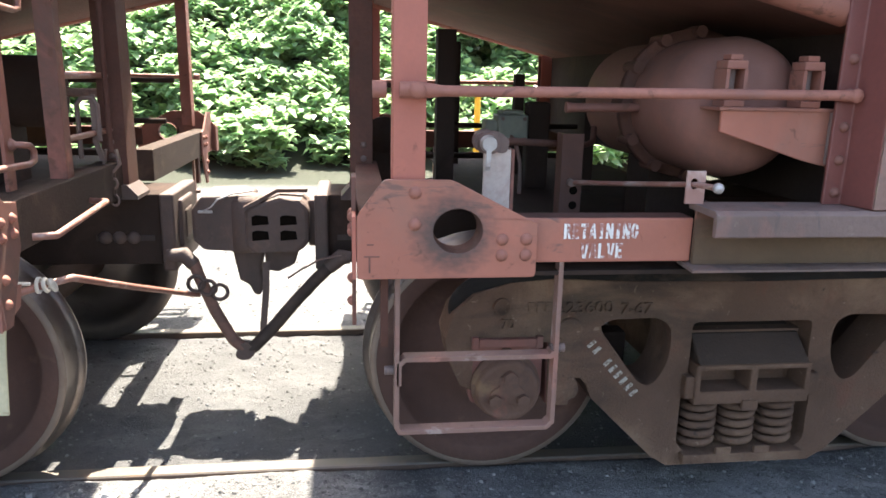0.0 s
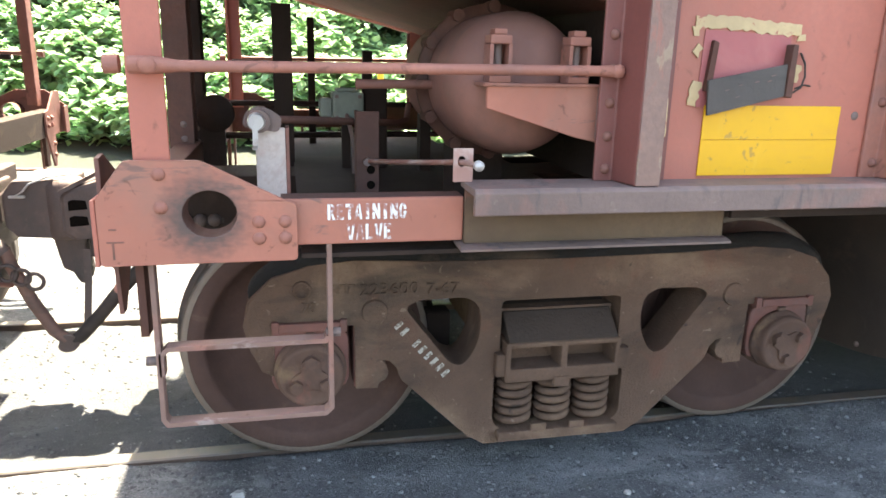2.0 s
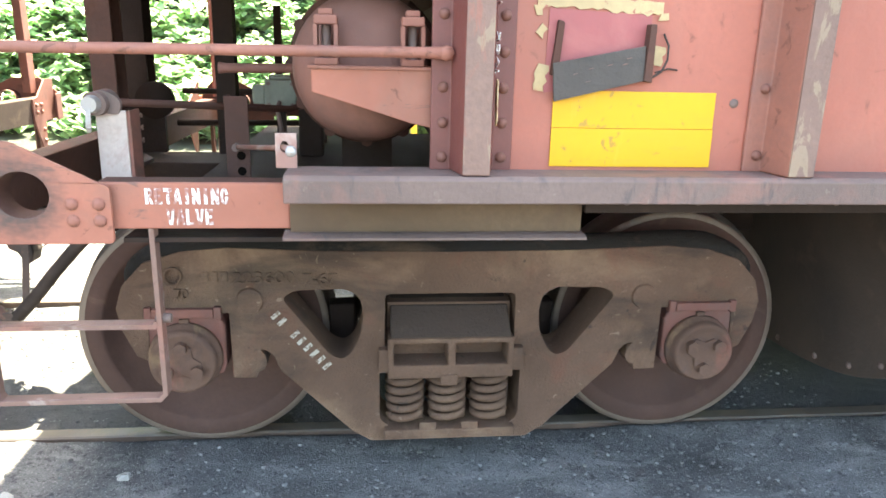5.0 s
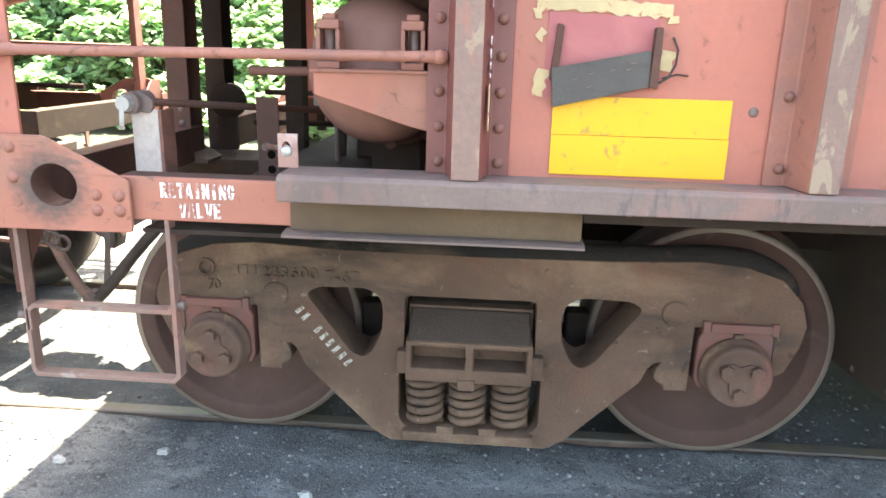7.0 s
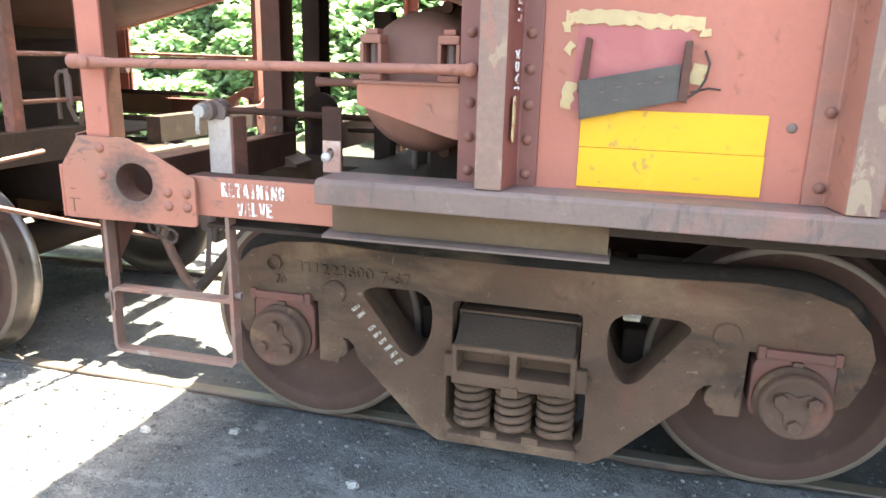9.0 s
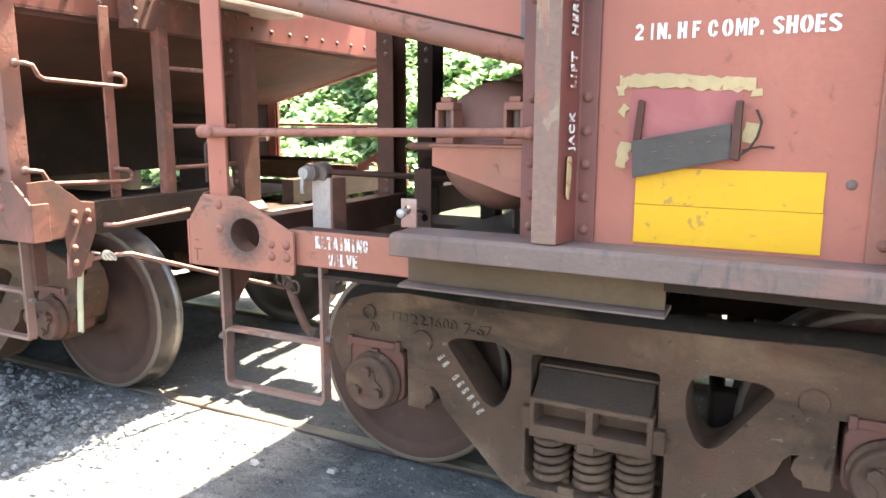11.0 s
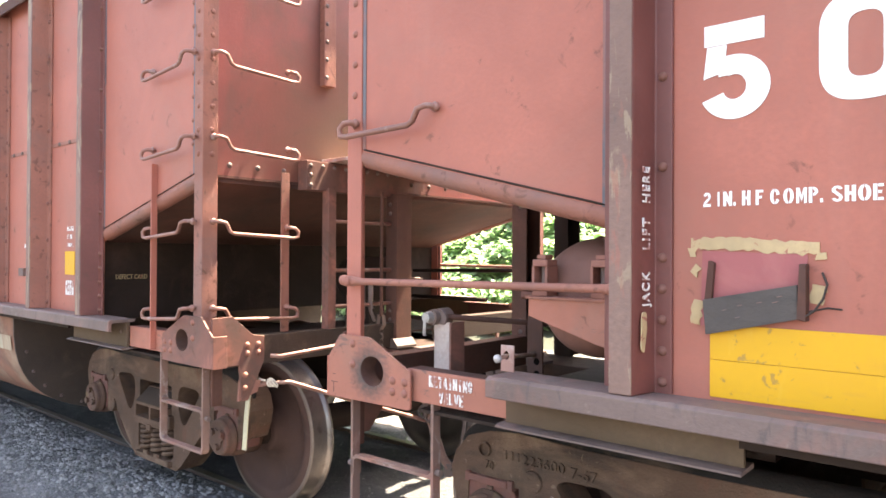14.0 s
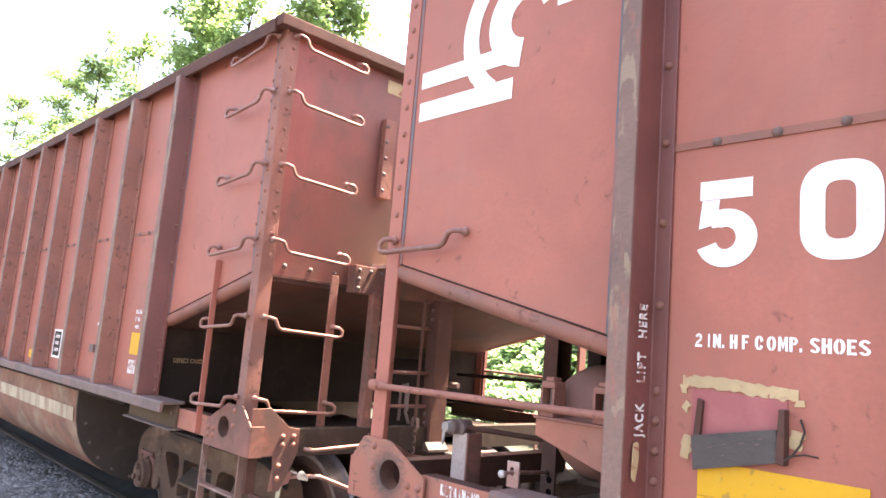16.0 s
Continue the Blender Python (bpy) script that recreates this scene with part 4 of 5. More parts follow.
def truck():
    root = thing("rail_truck", (CX, 0, 0.05), "brown dusty cast-steel freight truck with coil springs", "rail truck", "rail trucks")
    loops = side_frame_loops()
    for sy in (-1, 1):
        def yb(a, b):
            return (min(sy * a, sy * b), max(sy * a, sy * b))
        fr = part("side_frame", Geo().prism(loops, "y", *yb(0.985, 1.17)), truck_m, root, "", 0.007)
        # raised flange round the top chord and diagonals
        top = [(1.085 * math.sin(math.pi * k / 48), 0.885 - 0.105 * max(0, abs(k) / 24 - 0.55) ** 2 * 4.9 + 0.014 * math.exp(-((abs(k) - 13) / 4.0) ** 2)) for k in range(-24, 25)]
        # real soot and the shade of the sill above share this dark colour
        part("top_flange", Geo().tube([(CX + a, sy * 1.107, b) for a, b in top], [0.012 + 0.05 * min(1, (24 - abs(k)) / 9) for k in range(-24, 25)], 14), soot_shade_m, fr, "rounded sooty top of the frame, darkened for sill shade")
        for sx in (-1, 1):
            part("boss", Geo().tube([(CX + sx * 0.682, sy * 1.16, 0.735), (CX + sx * 0.682, sy * 1.179, 0.735)], [0.050, 0.042], 20), truck_m, fr)
            ad = part("bearing_adapter", Geo().prism([[(CX + sx * AX + a, b) for a, b in ((-0.118, 0.47), (-0.13, 0.50), (-0.13, 0.645), (-0.105, 0.690), (0.105, 0.690), (0.13, 0.645), (0.13, 0.50), (0.118, 0.47))]], "y", *yb(1.02, 1.165)), red_m, root, "", 0.008)
            part("adapter_lug", Geo().box(CX + sx * AX - 0.10, CX + sx * AX + 0.10, *yb(1.15, 1.19), 0.682, 0.712), red_m, ad, "", 0.004)
            for dx in (-0.112, 0.112):
                part("adapter_horn", Geo().box(CX + sx * AX + dx - 0.012, CX + sx * AX + dx + 0.012, *yb(1.15, 1.186), 0.675, 0.718), red_m, ad, "", 0.003)
            part("adapter_nib", Geo().box(CX + sx * AX - 0.016, CX + sx * AX + 0.016, *yb(1.16, 1.178), 0.655, 0.672), cap_m, ad, "", 0.003)
            prof = [(0, 1.232), (0.028, 1.232), (0.034, 1.226), (0.088, 1.229), (0.097, 1.234), (0.106, 1.230), (0.111, 1.215), (0.111, 1.192), (0.120, 1.188), (0.122, 1.170), (0.114, 1.165), (0.114, 1.150), (0.128, 1.145), (0.130, 1.0), (0, 1.0)]
            cap = part("axle_cap", Geo().revolve([(r, sy * a) for r, a in prof], (CX + sx * AX, 0, AZ + 0.026), "y", 40), cap_m, root, "", 0)
            star = []
            for k in range(12):
                a = math.pi * (0.5 if sx < 0 else 1.5) + math.pi * k / 6
                q = 0.074 if k % 4 == 0 else 0.062 if k % 4 in (1, 3) else 0.040
                star.append((CX + sx * AX + q * math.cos(a), AZ + 0.026 + q * math.sin(a)))
            part("lock_plate", Geo().prism([star], "y", *yb(1.222, 1.236)), cap_m, cap, "", 0.002)
            for k in range(3):
                a = math.pi * (0.5 if sx < 0 else 1.5) + 2 * math.pi * k / 3
                xx, zz = CX + sx * AX + 0.056 * math.cos(a), AZ + 0.026 + 0.056 * math.sin(a)
                part("cap_bolt", Geo().tube([(xx, sy * 1.23, zz), (xx, sy * 1.255, zz)], 0.023, 6, smooth=False), cap_m, cap, "", 0.003)
            # wheel with flange, rim, dished plate and hub
            y0 = 0.874
            prof = [(0, y0 + 0.03), (0.11, y0 + 0.03), (0.125, y0 + 0.015), (0.135, y0 - 0.05), (0.25, y0 - 0.075), (0.36, y0 - 0.045), (0.372, y0 - 0.006), (0.385, y0), (WR - 0.006, y0), (WR, y0 - 0.008)]
            wh = part("wheel", Geo().revolve([(r, sy * a) for r, a in prof], (CX + sx * AX, 0, AZ), "y", 64), wheel_m, root, "rusty dished steel wheel")
            part("rim", Geo().revolve([(r, sy * a) for r, a in ((WR - 0.022, y0 + 0.002), (WR - 0.005, y0 + 0.003), (WR + 0.002, y0 - 0.006))], (CX + sx * AX, 0, AZ), "y", 64), rim_m, wh, "worn rim edge")
            prof = [(WR, y0 - 0.008), (WR + 0.004, y0 - 0.10), (WR + 0.012, y0 - 0.112), (WR + 0.028, y0 - 0.122), (WR + 0.028, y0 - 0.135), (WR + 0.01, y0 - 0.145), (0.36, y0 - 0.145), (0.35, y0 - 0.10), (0.2, y0 - 0.12), (0.1, y0 - 0.16), (0, y0 - 0.16)]
            part("tread", Geo().revolve([(r, sy * a) for r, a in prof], (CX + sx * AX, 0, AZ), "y", 64), tread_m, wh, "bright worn tread and flange")
        for sx in (-1, 1):
            part("pedestal_liner", Geo().prism([[(CX + sx * a, b) for a, b in ((0.735, 0.458), (0.7535, 0.458), (0.7535, 0.685), (0.742, 0.685))]], "y", *yb(1.02, 1.158)), red_m, fr, "red-rusted pedestal liner", 0.002)
        # springs and bolster end
        part("spring_seat", Geo().box(CX - 0.235, CX + 0.235, *yb(0.98, 1.205), 0.215, 0.252), truck_m, root, "", 0.006)
        for xx in (-0.158, -0.005, 0.148):
            for yy in (1.125, 0.985):
                pts = [(CX + xx + 0.056 * math.cos(a), sy * yy + 0.056 * math.sin(a), 0.262 + 0.19 * a / (2 * math.pi * 5.5)) for a in [2 * math.pi * 5.5 * i / 88 for i in range(89)]]
                part("spring", Geo().tube(pts, 0.0145, 7), truck_m, root, "coil spring")
        for xx in (-0.08, 0.07):
            part("spring_lug", Geo().box(CX + xx - 0.03, CX + xx + 0.03, *yb(1.19, 1.205), 0.25, 0.278), truck_m, root, "", 0.004)
        x0, x1 = CX - 0.222, CX + 0.215
        bo = part("bolster_end", Geo().prism([[(x0, 0.455), (x1, 0.455), (x1, 0.605), (x0, 0.605)], [(x0 + 0.02, 0.505), (x0 + 0.02, 0.585), (CX - 0.015, 0.585), (CX - 0.015, 0.505)], [(CX + 0.012, 0.505), (CX + 0.012, 0.585), (x1 - 0.02, 0.585), (x1 - 0.02, 0.505)]], "y", *yb(1.10, 1.215)), truck_m, root, "", 0.006)
        part("bolster_back", Geo().box(x0, x1, *yb(0.3, 1.11), 0.455, 0.70), truck_m, bo)
        # the bolster top's shade is painted in with a darker brown
        part("bolster_top", Geo().prism([[(sy * 1.215, 0.606), (sy * 1.12, 0.69), (sy * 1.0, 0.71), (sy * 1.0, 0.606)]], "x", x0 + 0.01, x1 - 0.01), bolster_m, bo, "", 0.006)
        part("bolster_lug", Geo().box(CX - 0.04, CX + 0.02, *yb(1.205, 1.222), 0.43, 0.47), truck_m, bo, "", 0.003)
        for sx in (-1, 1):
            part("friction_wedge", Geo().box(CX + sx * 0.232 - 0.022, CX + sx * 0.232 + 0.022, *yb(1.10, 1.205), 0.475, 0.56), truck_m, root, "", 0.005)
    for sx in (-1, 1):
        # parts between the wheels are coloured near-black to hold their shade
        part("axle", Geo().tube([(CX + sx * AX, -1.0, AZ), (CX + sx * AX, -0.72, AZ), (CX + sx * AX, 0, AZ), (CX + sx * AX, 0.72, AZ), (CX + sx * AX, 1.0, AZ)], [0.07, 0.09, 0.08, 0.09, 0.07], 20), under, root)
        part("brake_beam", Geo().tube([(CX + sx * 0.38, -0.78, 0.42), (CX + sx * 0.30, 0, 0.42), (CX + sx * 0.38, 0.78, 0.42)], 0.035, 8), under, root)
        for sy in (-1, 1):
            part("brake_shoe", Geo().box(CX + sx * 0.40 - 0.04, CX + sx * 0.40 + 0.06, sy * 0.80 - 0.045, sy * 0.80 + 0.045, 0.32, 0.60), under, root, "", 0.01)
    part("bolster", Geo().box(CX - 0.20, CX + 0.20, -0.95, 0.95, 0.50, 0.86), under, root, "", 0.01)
    return root


truck_r = truck()
copy_thing(truck_r, Matrix.Translation(Vector((2 * XM - CX, 0, 0.05)) * S))
# ---- stencilling, placards and the flag pocket on the near car ----
def ring(cx, cz, rx, rz, t, u, a0, a1, n=10):
    """Part of an oval band, t thick at its sides and u at top and foot."""
    def at(k, p, q):
        a = radians(a0 + (a1 - a0) * k / n)
        return (cx + p * math.cos(a), cz + q * math.sin(a))
    return [at(k, rx, rz) for k in range(n + 1)] + [at(n - k, rx - t, rz - u) for k in range(n + 1)]


def slab(x0, x1, z0, z1):
    return [(x0, z0), (x1, z0), (x1, z1), (x0, z1)]


def bold_stencil(ch):
    """Pieces of a heavy stencil letter in a cell one high and one wide."""
    stem, rstem = slab(0.02, 0.38, 0, 1), slab(0.62, 0.98, 0, 1)
    bars = {"E": (0, 0.42, 0.82), "F": (0.42, 0.82), "L": (0,)}
    if ch in bars:
        return [stem] + [slab(0.45, 0.92 if z != 0.42 else 0.78, z, z + 0.18) for z in bars[ch]]
    if ch == "I":
        return [slab(0.3, 0.72, 0, 1)]
    if ch == ".":
        return [slab(0.1, 0.6, 0, 0.26)]
    if ch == "H":
        return [stem, rstem, slab(0.42, 0.58, 0.4, 0.6)]
    if ch == "N":
        return [slab(0.0, 0.32, 0, 1), slab(0.68, 1.0, 0, 1), [(0.34, 0.95), (0.34, 0.45), (0.66, 0.05), (0.66, 0.55)]]
    if ch == "M":
        return [slab(0, 0.27, 0, 1), slab(0.73, 1, 0, 1), [(0.3, 1), (0.3, 0.55), (0.49, 0.1), (0.49, 0.5)], [(0.7, 1), (0.7, 0.55), (0.51, 0.1), (0.51, 0.5)]]
    if ch == "T":
        return [slab(0.32, 0.68, 0, 1), slab(0.0, 0.27, 0.78, 1), slab(0.73, 1.0, 0.78, 1)]
    if ch in "AV":
        legs = [[(0, 0), (0.3, 0), (0.47, 0.8), (0.47, 1), (0.3, 1)], [(1, 0), (0.7, 0), (0.53, 0.8), (0.53, 1), (0.7, 1)]]
        return legs + [slab(0.42, 0.58, 0.2, 0.36)] if ch == "A" else [[(x, 1 - z) for x, z in lg] for lg in legs]
    if ch in "PR":
        return [stem, ring(0.45, 0.72, 0.53, 0.28, 0.33, 0.15, -90, 90)] + ([[(0.48, 0.4), (0.72, 0.4), (1, 0), (0.65, 0)]] if ch == "R" else [])
    if ch in "CGO":
        out = [ring(0.46, 0.5, 0.46, 0.5, 0.34, 0.17, 90, 270)]
        if ch == "O":
            return out + [ring(0.54, 0.5, 0.46, 0.5, 0.34, 0.17, -90, 90)]
        out += [ring(0.54, 0.5, 0.46, 0.5, 0.34, 0.17, 15, 90), ring(0.54, 0.5, 0.46, 0.5, 0.34, 0.17, -90, -25)]
        return out + ([slab(0.6, 1, 0.32, 0.48)] if ch == "G" else [])
    if ch == "S":
        return [ring(0.5, 0.73, 0.5, 0.27, 0.33, 0.15, 15, 215), ring(0.5, 0.27, 0.5, 0.27, 0.33, 0.15, -165, 35), [(0.08, 0.62), (0.4, 0.68), (0.92, 0.4), (0.6, 0.33)]]
    return [ring(0.5, 0.7, 0.48, 0.3, 0.34, 0.16, -20, 170), [(0.02, 0.24), (0.42, 0.24), (0.96, 0.58), (0.62, 0.6)], slab(0.02, 0.98, 0, 0.2)]


def stencil_word(name, letters, z, h, y, parent, material):
    """Letters given with their left edge and width, each a painted mark."""
    for ch, x, w in letters:
        g = Geo()
        for k, lp in enumerate(bold_stencil(ch)):
            g.prism([[(x + w * a, z + h * b) for a, b in lp]], "y", y - 0.0003 * k, y + 0.002)
        part(name, g, material, parent)


SHOES = ((0, "2", 46), (80, "I", 26), (122, "N", 52), (180, ".", 26), (232, "H", 50), (310, "F", 46), (392, "C", 52), (464, "O", 56), (533, "M", 56), (597, "P", 50), (654, ".", 28), (715, "S", 54), (778, "H", 56), (843, "O", 62), (913, "E", 54), (975, "S", 60))
stencil_word("stencil", [(ch, 1.152 + 0.000452 * a, 0.000452 * w) for a, ch, w in SHOES], 1.787, 0.040, -1.6145, side_r, white)
for name, word, x, step, z in (("valve_stencil", "RETAINING", 0.118, 0.0236, 1.156), ("valve_stencil", "VALVE", 0.168, 0.0245, 1.101)):
    stencil_word(name, [(ch, x + step * k, step * 0.86) for k, ch in enumerate(word)], z, 0.042, -1.6165, root_r, white_worn)
g = Geo()
for k, lp in enumerate((slab(0.012, 0.172, 0.208, 0.266), [(0.010, 0.118), (0.066, 0.132), (0.074, 0.206), (0.020, 0.206)], ring(0.094, 0.088, 0.094, 0.088, 0.062, 0.054, 118, -158, 30), [(0.052, 0.120), (0.050, 0.172), (0.088, 0.176), (0.088, 0.122)])):
    g.prism([[(1.142 + a, 2.024 + b) for a, b in lp]], "y", -1.6145 - 0.0004 * k, -1.6125)
part("digit", g, white, side_r)
part("digit", Geo().prism([rounded([(1.446, 2.036), (1.652, 2.036), (1.652, 2.308), (1.446, 2.308)], 0.115, 10), rounded([(1.511, 2.092), (1.587, 2.092), (1.587, 2.252), (1.511, 2.252)], 0.04, 8)], "y", -1.6145, -1.6125), white, side_r)
writing("jack_stencil", "JACK", 0.062, (1.0105, -1.653, 1.505), side_r, white_worn, axis="x", turn=90, bold=0.0012, wide=0.6, gap=1.22)
writing("jack_stencil", "LIFT", 0.062, (1.0105, -1.653, 1.665), side_r, white_worn, axis="x", turn=90, bold=0.0012, wide=0.7, gap=1.22)
writing("jack_stencil", "HERE", 0.062, (1.0105, -1.653, 1.80), side_r, white_worn, axis="x", turn=90, bold=0.0012, wide=0.64, gap=1.22)
PR("paint_patch", Geo().prism([rounded([(-1.705, 1.385), (-1.685, 1.37), (-1.668, 1.44), (-1.672, 1.49), (-1.70, 1.488)], 0.01, 2)], "x", 1.0085, 1.0115), cream, side_r)
for x, z, w, h in ((-0.402, 1.148, 0.018, 0.004), (-0.398, 1.116, 0.040, 0.004), (-0.404, 1.093, 0.005, 0.042)):
    part("scuffed_mark", Geo().box(x - w / 2, x + w / 2, -1.6385, -1.636, z - h / 2, z + h / 2), brown_m, root_r)

# emblem: plain white arcs and bars
def arc(cx, cz, r0, r1, a0, a1, n=28):
    out = [(cx + r1 * math.cos(radians(a0 + (a1 - a0) * i / n)), cz + r1 * math.sin(radians(a0 + (a1 - a0) * i / n))) for i in range(n + 1)]
    return out + [(cx + r0 * math.cos(radians(a1 - (a1 - a0) * i / n)), cz + r0 * math.sin(radians(a1 - (a1 - a0) * i / n))) for i in range(n + 1)]


em = PR("emblem", Geo().prism([[(-0.21, 2.885), (0.345, 2.885), (0.345, 2.962), (-0.21, 2.962)]], "y", -1.6155, -1.6125), white, side_r, "plain white painted emblem")
PR("emblem", Geo().prism([[(-0.21, 2.73), (0.345, 2.73), (0.345, 2.818), (-0.21, 2.818)]], "y", -1.6156, -1.6125), white, side_r)
PR("emblem", Geo().prism([arc(0.40, 3.05, 0.265, 0.355, 30, 215)], "y", -1.6157, -1.6125), white, side_r)
PR("emblem", Geo().prism([arc(0.40, 3.06, 0.085, 0.205, 20, 262)], "y", -1.6158, -1.6125), white, side_r)
PR("emblem", Geo().prism([arc(0.40, 3.05, 0.27, 0.35, 212, 236)], "y", -1.6159, -1.6125), white, side_r)
PR("emblem", Geo().prism([[(0.55, 3.06), (0.66, 3.06), (0.66, 3.15), (0.55, 3.15)]], "y", -1.6155, -1.6125), white, side_r)

# flaked primer frame and patch behind the pocket
PR("primer_patch", Geo().prism([[(1.145, 1.455), (1.15, 1.665), (1.42, 1.655), (1.425, 1.50)]], "y", -1.6150, -1.6125), purple, side_r, "faded magenta patch")
rn = random.Random(9)
def rough_band(pts, w):
    """Ragged painted band along a line."""
    a, b = [], []
    for i in range(len(pts) - 1):
        p, q = Vector(pts[i]), Vector(pts[i + 1])
        d = (q - p)
        nrm = Vector((-d.y, d.x)).normalized()
        m = max(2, int(d.length / 0.012))
        for k in range(m):
            c = p + d * k / m
            a.append(tuple(c + nrm * (w / 2 + rn.uniform(-0.004, 0.0035))))
            b.append(tuple(c - nrm * (w / 2 + rn.uniform(-0.004, 0.006))))
    return a + b[::-1]


for k, (pts, w) in enumerate((([(1.118, 1.684), (1.25, 1.686), (1.38, 1.672), (1.462, 1.674)], 0.034), ([(1.122, 1.672), (1.122, 1.635)], 0.018), ([(1.452, 1.66), (1.455, 1.625)], 0.022), ([(1.128, 1.46), (1.142, 1.54)], 0.028), ([(1.440, 1.53), (1.450, 1.59)], 0.032), ([(1.123, 1.60), (1.15, 1.63)], 0.02))):
    PR("primer_streak", Geo().prism([rough_band(pts, w)], "y", -1.6162 - 0.0003 * k, -1.6125), cream, side_r, "flaking cream primer")
pk = PR("flag_pocket", Geo().prism([[(1.158, 1.50), (1.172, 1.638), (1.188, 1.632), (1.178, 1.50)]], "y", -1.630, -1.612), paint_grime_shade, side_r, "bent rusty pocket bracket", 0.003)
PR("flag_pocket", Geo().prism([[(1.402, 1.490), (1.408, 1.632), (1.424, 1.632), (1.424, 1.485)]], "y", -1.647, -1.612), paint_grime_shade, side_r, "bent rusty pocket bracket", 0.003)
bd = PR("board", Geo().prism([[(1.160, 1.530), (1.168, 1.434), (1.404, 1.490), (1.402, 1.578)]], "y", -1.641, -1.632), wood, side_r, "weathered dark wooden board", 0.002)
for x, z in ((1.22, 1.503), (1.26, 1.517), (1.255, 1.485), (1.31, 1.527), (1.35, 1.530), (1.36, 1.545)):
    PR("staple", Geo().tube([(x - 0.006, -1.642, z), (x + 0.006, -1.642, z + 0.003)], 0.0013, 5), bare, bd)
PR("wire", Geo().tube([(1.424, -1.645, 1.50), (1.445, -1.65, 1.515), (1.462, -1.64, 1.545), (1.468, -1.625, 1.58), (1.455, -1.618, 1.61)], 0.003, 6), black_m, side_r)
PR("wire", Geo().tube([(1.43, -1.645, 1.512), (1.47, -1.63, 1.522), (1.50, -1.618, 1.519)], 0.0025, 6), black_m, side_r)
plc = PR("placard", Geo().box(1.172, 1.618, -1.6165, -1.6125, 1.365, 1.462), yellow, side_r, "yellow reflective placard", 0.001)
PR("placard", Geo().box(1.172, 1.620, -1.6172, -1.6125, 1.262, 1.364), yellow, side_r, "yellow reflective placard", 0.001)
PR("weld_mark", Geo().dome((1.672, -1.612, 1.435), (0, -1, 0), 0.013, 10, 0.4), bare, side_r)

# markings on the other car: unreadable stencils become bars
for x0, x1, z0, z1 in ((1.14, 1.25, 1.80, 1.83), (1.15, 1.25, 1.745, 1.775), (1.14, 1.25, 1.69, 1.715), (1.13, 1.27, 1.36, 1.46), (1.93, 2.06, 1.685, 1.715)):
    dx = 0.19
    for i in range(4):
        w = (x1 - x0) / 4
        PL("stencil_bar", Geo().box(x0 + dx + w * i, x0 + dx + w * (i + 0.75), -1.6145, -1.6125, z0, z1), white_worn, side_l)
PL("placard", Geo().box(1.30, 1.46, -1.6165, -1.6125, 1.50, 1.66), yellow, side_l, "small yellow sticker")
PL("placard", Geo().box(4.02, 4.14, -1.6165, -1.6125, 1.31, 1.39), yellow, side_l, "small yellow sticker")
pn = PL("data_panel", Geo().prism([[(3.14, 1.36), (3.38, 1.36), (3.38, 1.62), (3.14, 1.62)], [(3.16, 1.38), (3.16, 1.60), (3.36, 1.60), (3.36, 1.38)]], "y", -1.6155, -1.6125), white, side_l, "white framed data panel")
PL("data_panel_ground", Geo().box(3.16, 3.36, -1.6145, -1.6125, 1.38, 1.60), black_m, side_l)
for i in range(3):
    PL("stencil_bar", Geo().box(3.20, 3.32, -1.6165, -1.6135, 1.42 + 0.06 * i, 1.45 + 0.06 * i), white_worn, side_l)
PL("sticker_holder", Geo().box(2.22, 2.32, -1.63, -1.612, 1.47, 1.53), bare, side_l)
tx = writing("card_stencil", "DEFECT CARD", 0.044, (2 * XM - 0.9385, -1.50, 1.478), bulk_l, cream, axis="x", wide=0.75)

# ---- brake gear in the open end of the near car ----
tank = thing("air_reservoir", (0.68, -1.1, 1.29), "dusty red-brown domed air reservoir under the slope sheet", "air tank")
prof = [(0.0, -1.50), (0.06, -1.497), (0.12, -1.482), (0.165, -1.455), (0.195, -1.41), (0.208, -1.36), (0.210, -1.10), (0.210, -0.62), (0.19, -0.56), (0.10, -0.51), (0, -0.50)]
part("body", Geo().revolve(prof, (0.685, 0, 1.502), "y", 48), tank_m, tank)
part("flange", Geo().revolve([(0.208, -1.10), (0.245, -1.10), (0.245, -1.06), (0.208, -1.06)], (0.685, 0, 1.502), "y", 40), paint_grime_shade, tank)
for k in range(12):
    a = 2 * math.pi * k / 12
    part("flange_lug", Geo().tube([(0.685 + 0.235 * math.cos(a), -1.13, 1.502 + 0.235 * math.sin(a)), (0.685 + 0.235 * math.cos(a), -1.03, 1.502 + 0.235 * math.sin(a))], 0.02, 8), paint_grime_shade, tank)
part("outlet_pipe", Geo().tube([(0.56, -1.16, 1.492), (0.26, -1.16, 1.488), (0.235, -1.16, 1.488)], [0.0145, 0.0145, 0.018], 12), brown_m, tank)
part("support_foot", Geo().box(0.60, 0.77, -1.0, -0.8, 1.06, 1.32), under, tank)
br = thing("tank_bracket", (0.72, -1.54, 1.35), "red-brown triangular bracket plate bolted to the side post", "bracket")
part("plate", Geo().prism([[(0.545, 1.445), (0.545, 1.502), (0.872, 1.505), (0.872, 1.352), (0.80, 1.368)]], "y", -1.575, -1.563), beam_m, br, "", 0.003)
part("shelf", Geo().box(0.535, 0.872, -1.580, -1.42, 1.502, 1.512), paint_worn, br, "", 0.003)
part("weld", Geo().tube([(0.866, -1.579, 1.36 + 0.014 * i + 0.003 * math.sin(i * 2.1)) for i in range(11)], [0.006 + 0.003 * abs(math.sin(i * 1.7)) for i in range(11)], 6), bare, br)
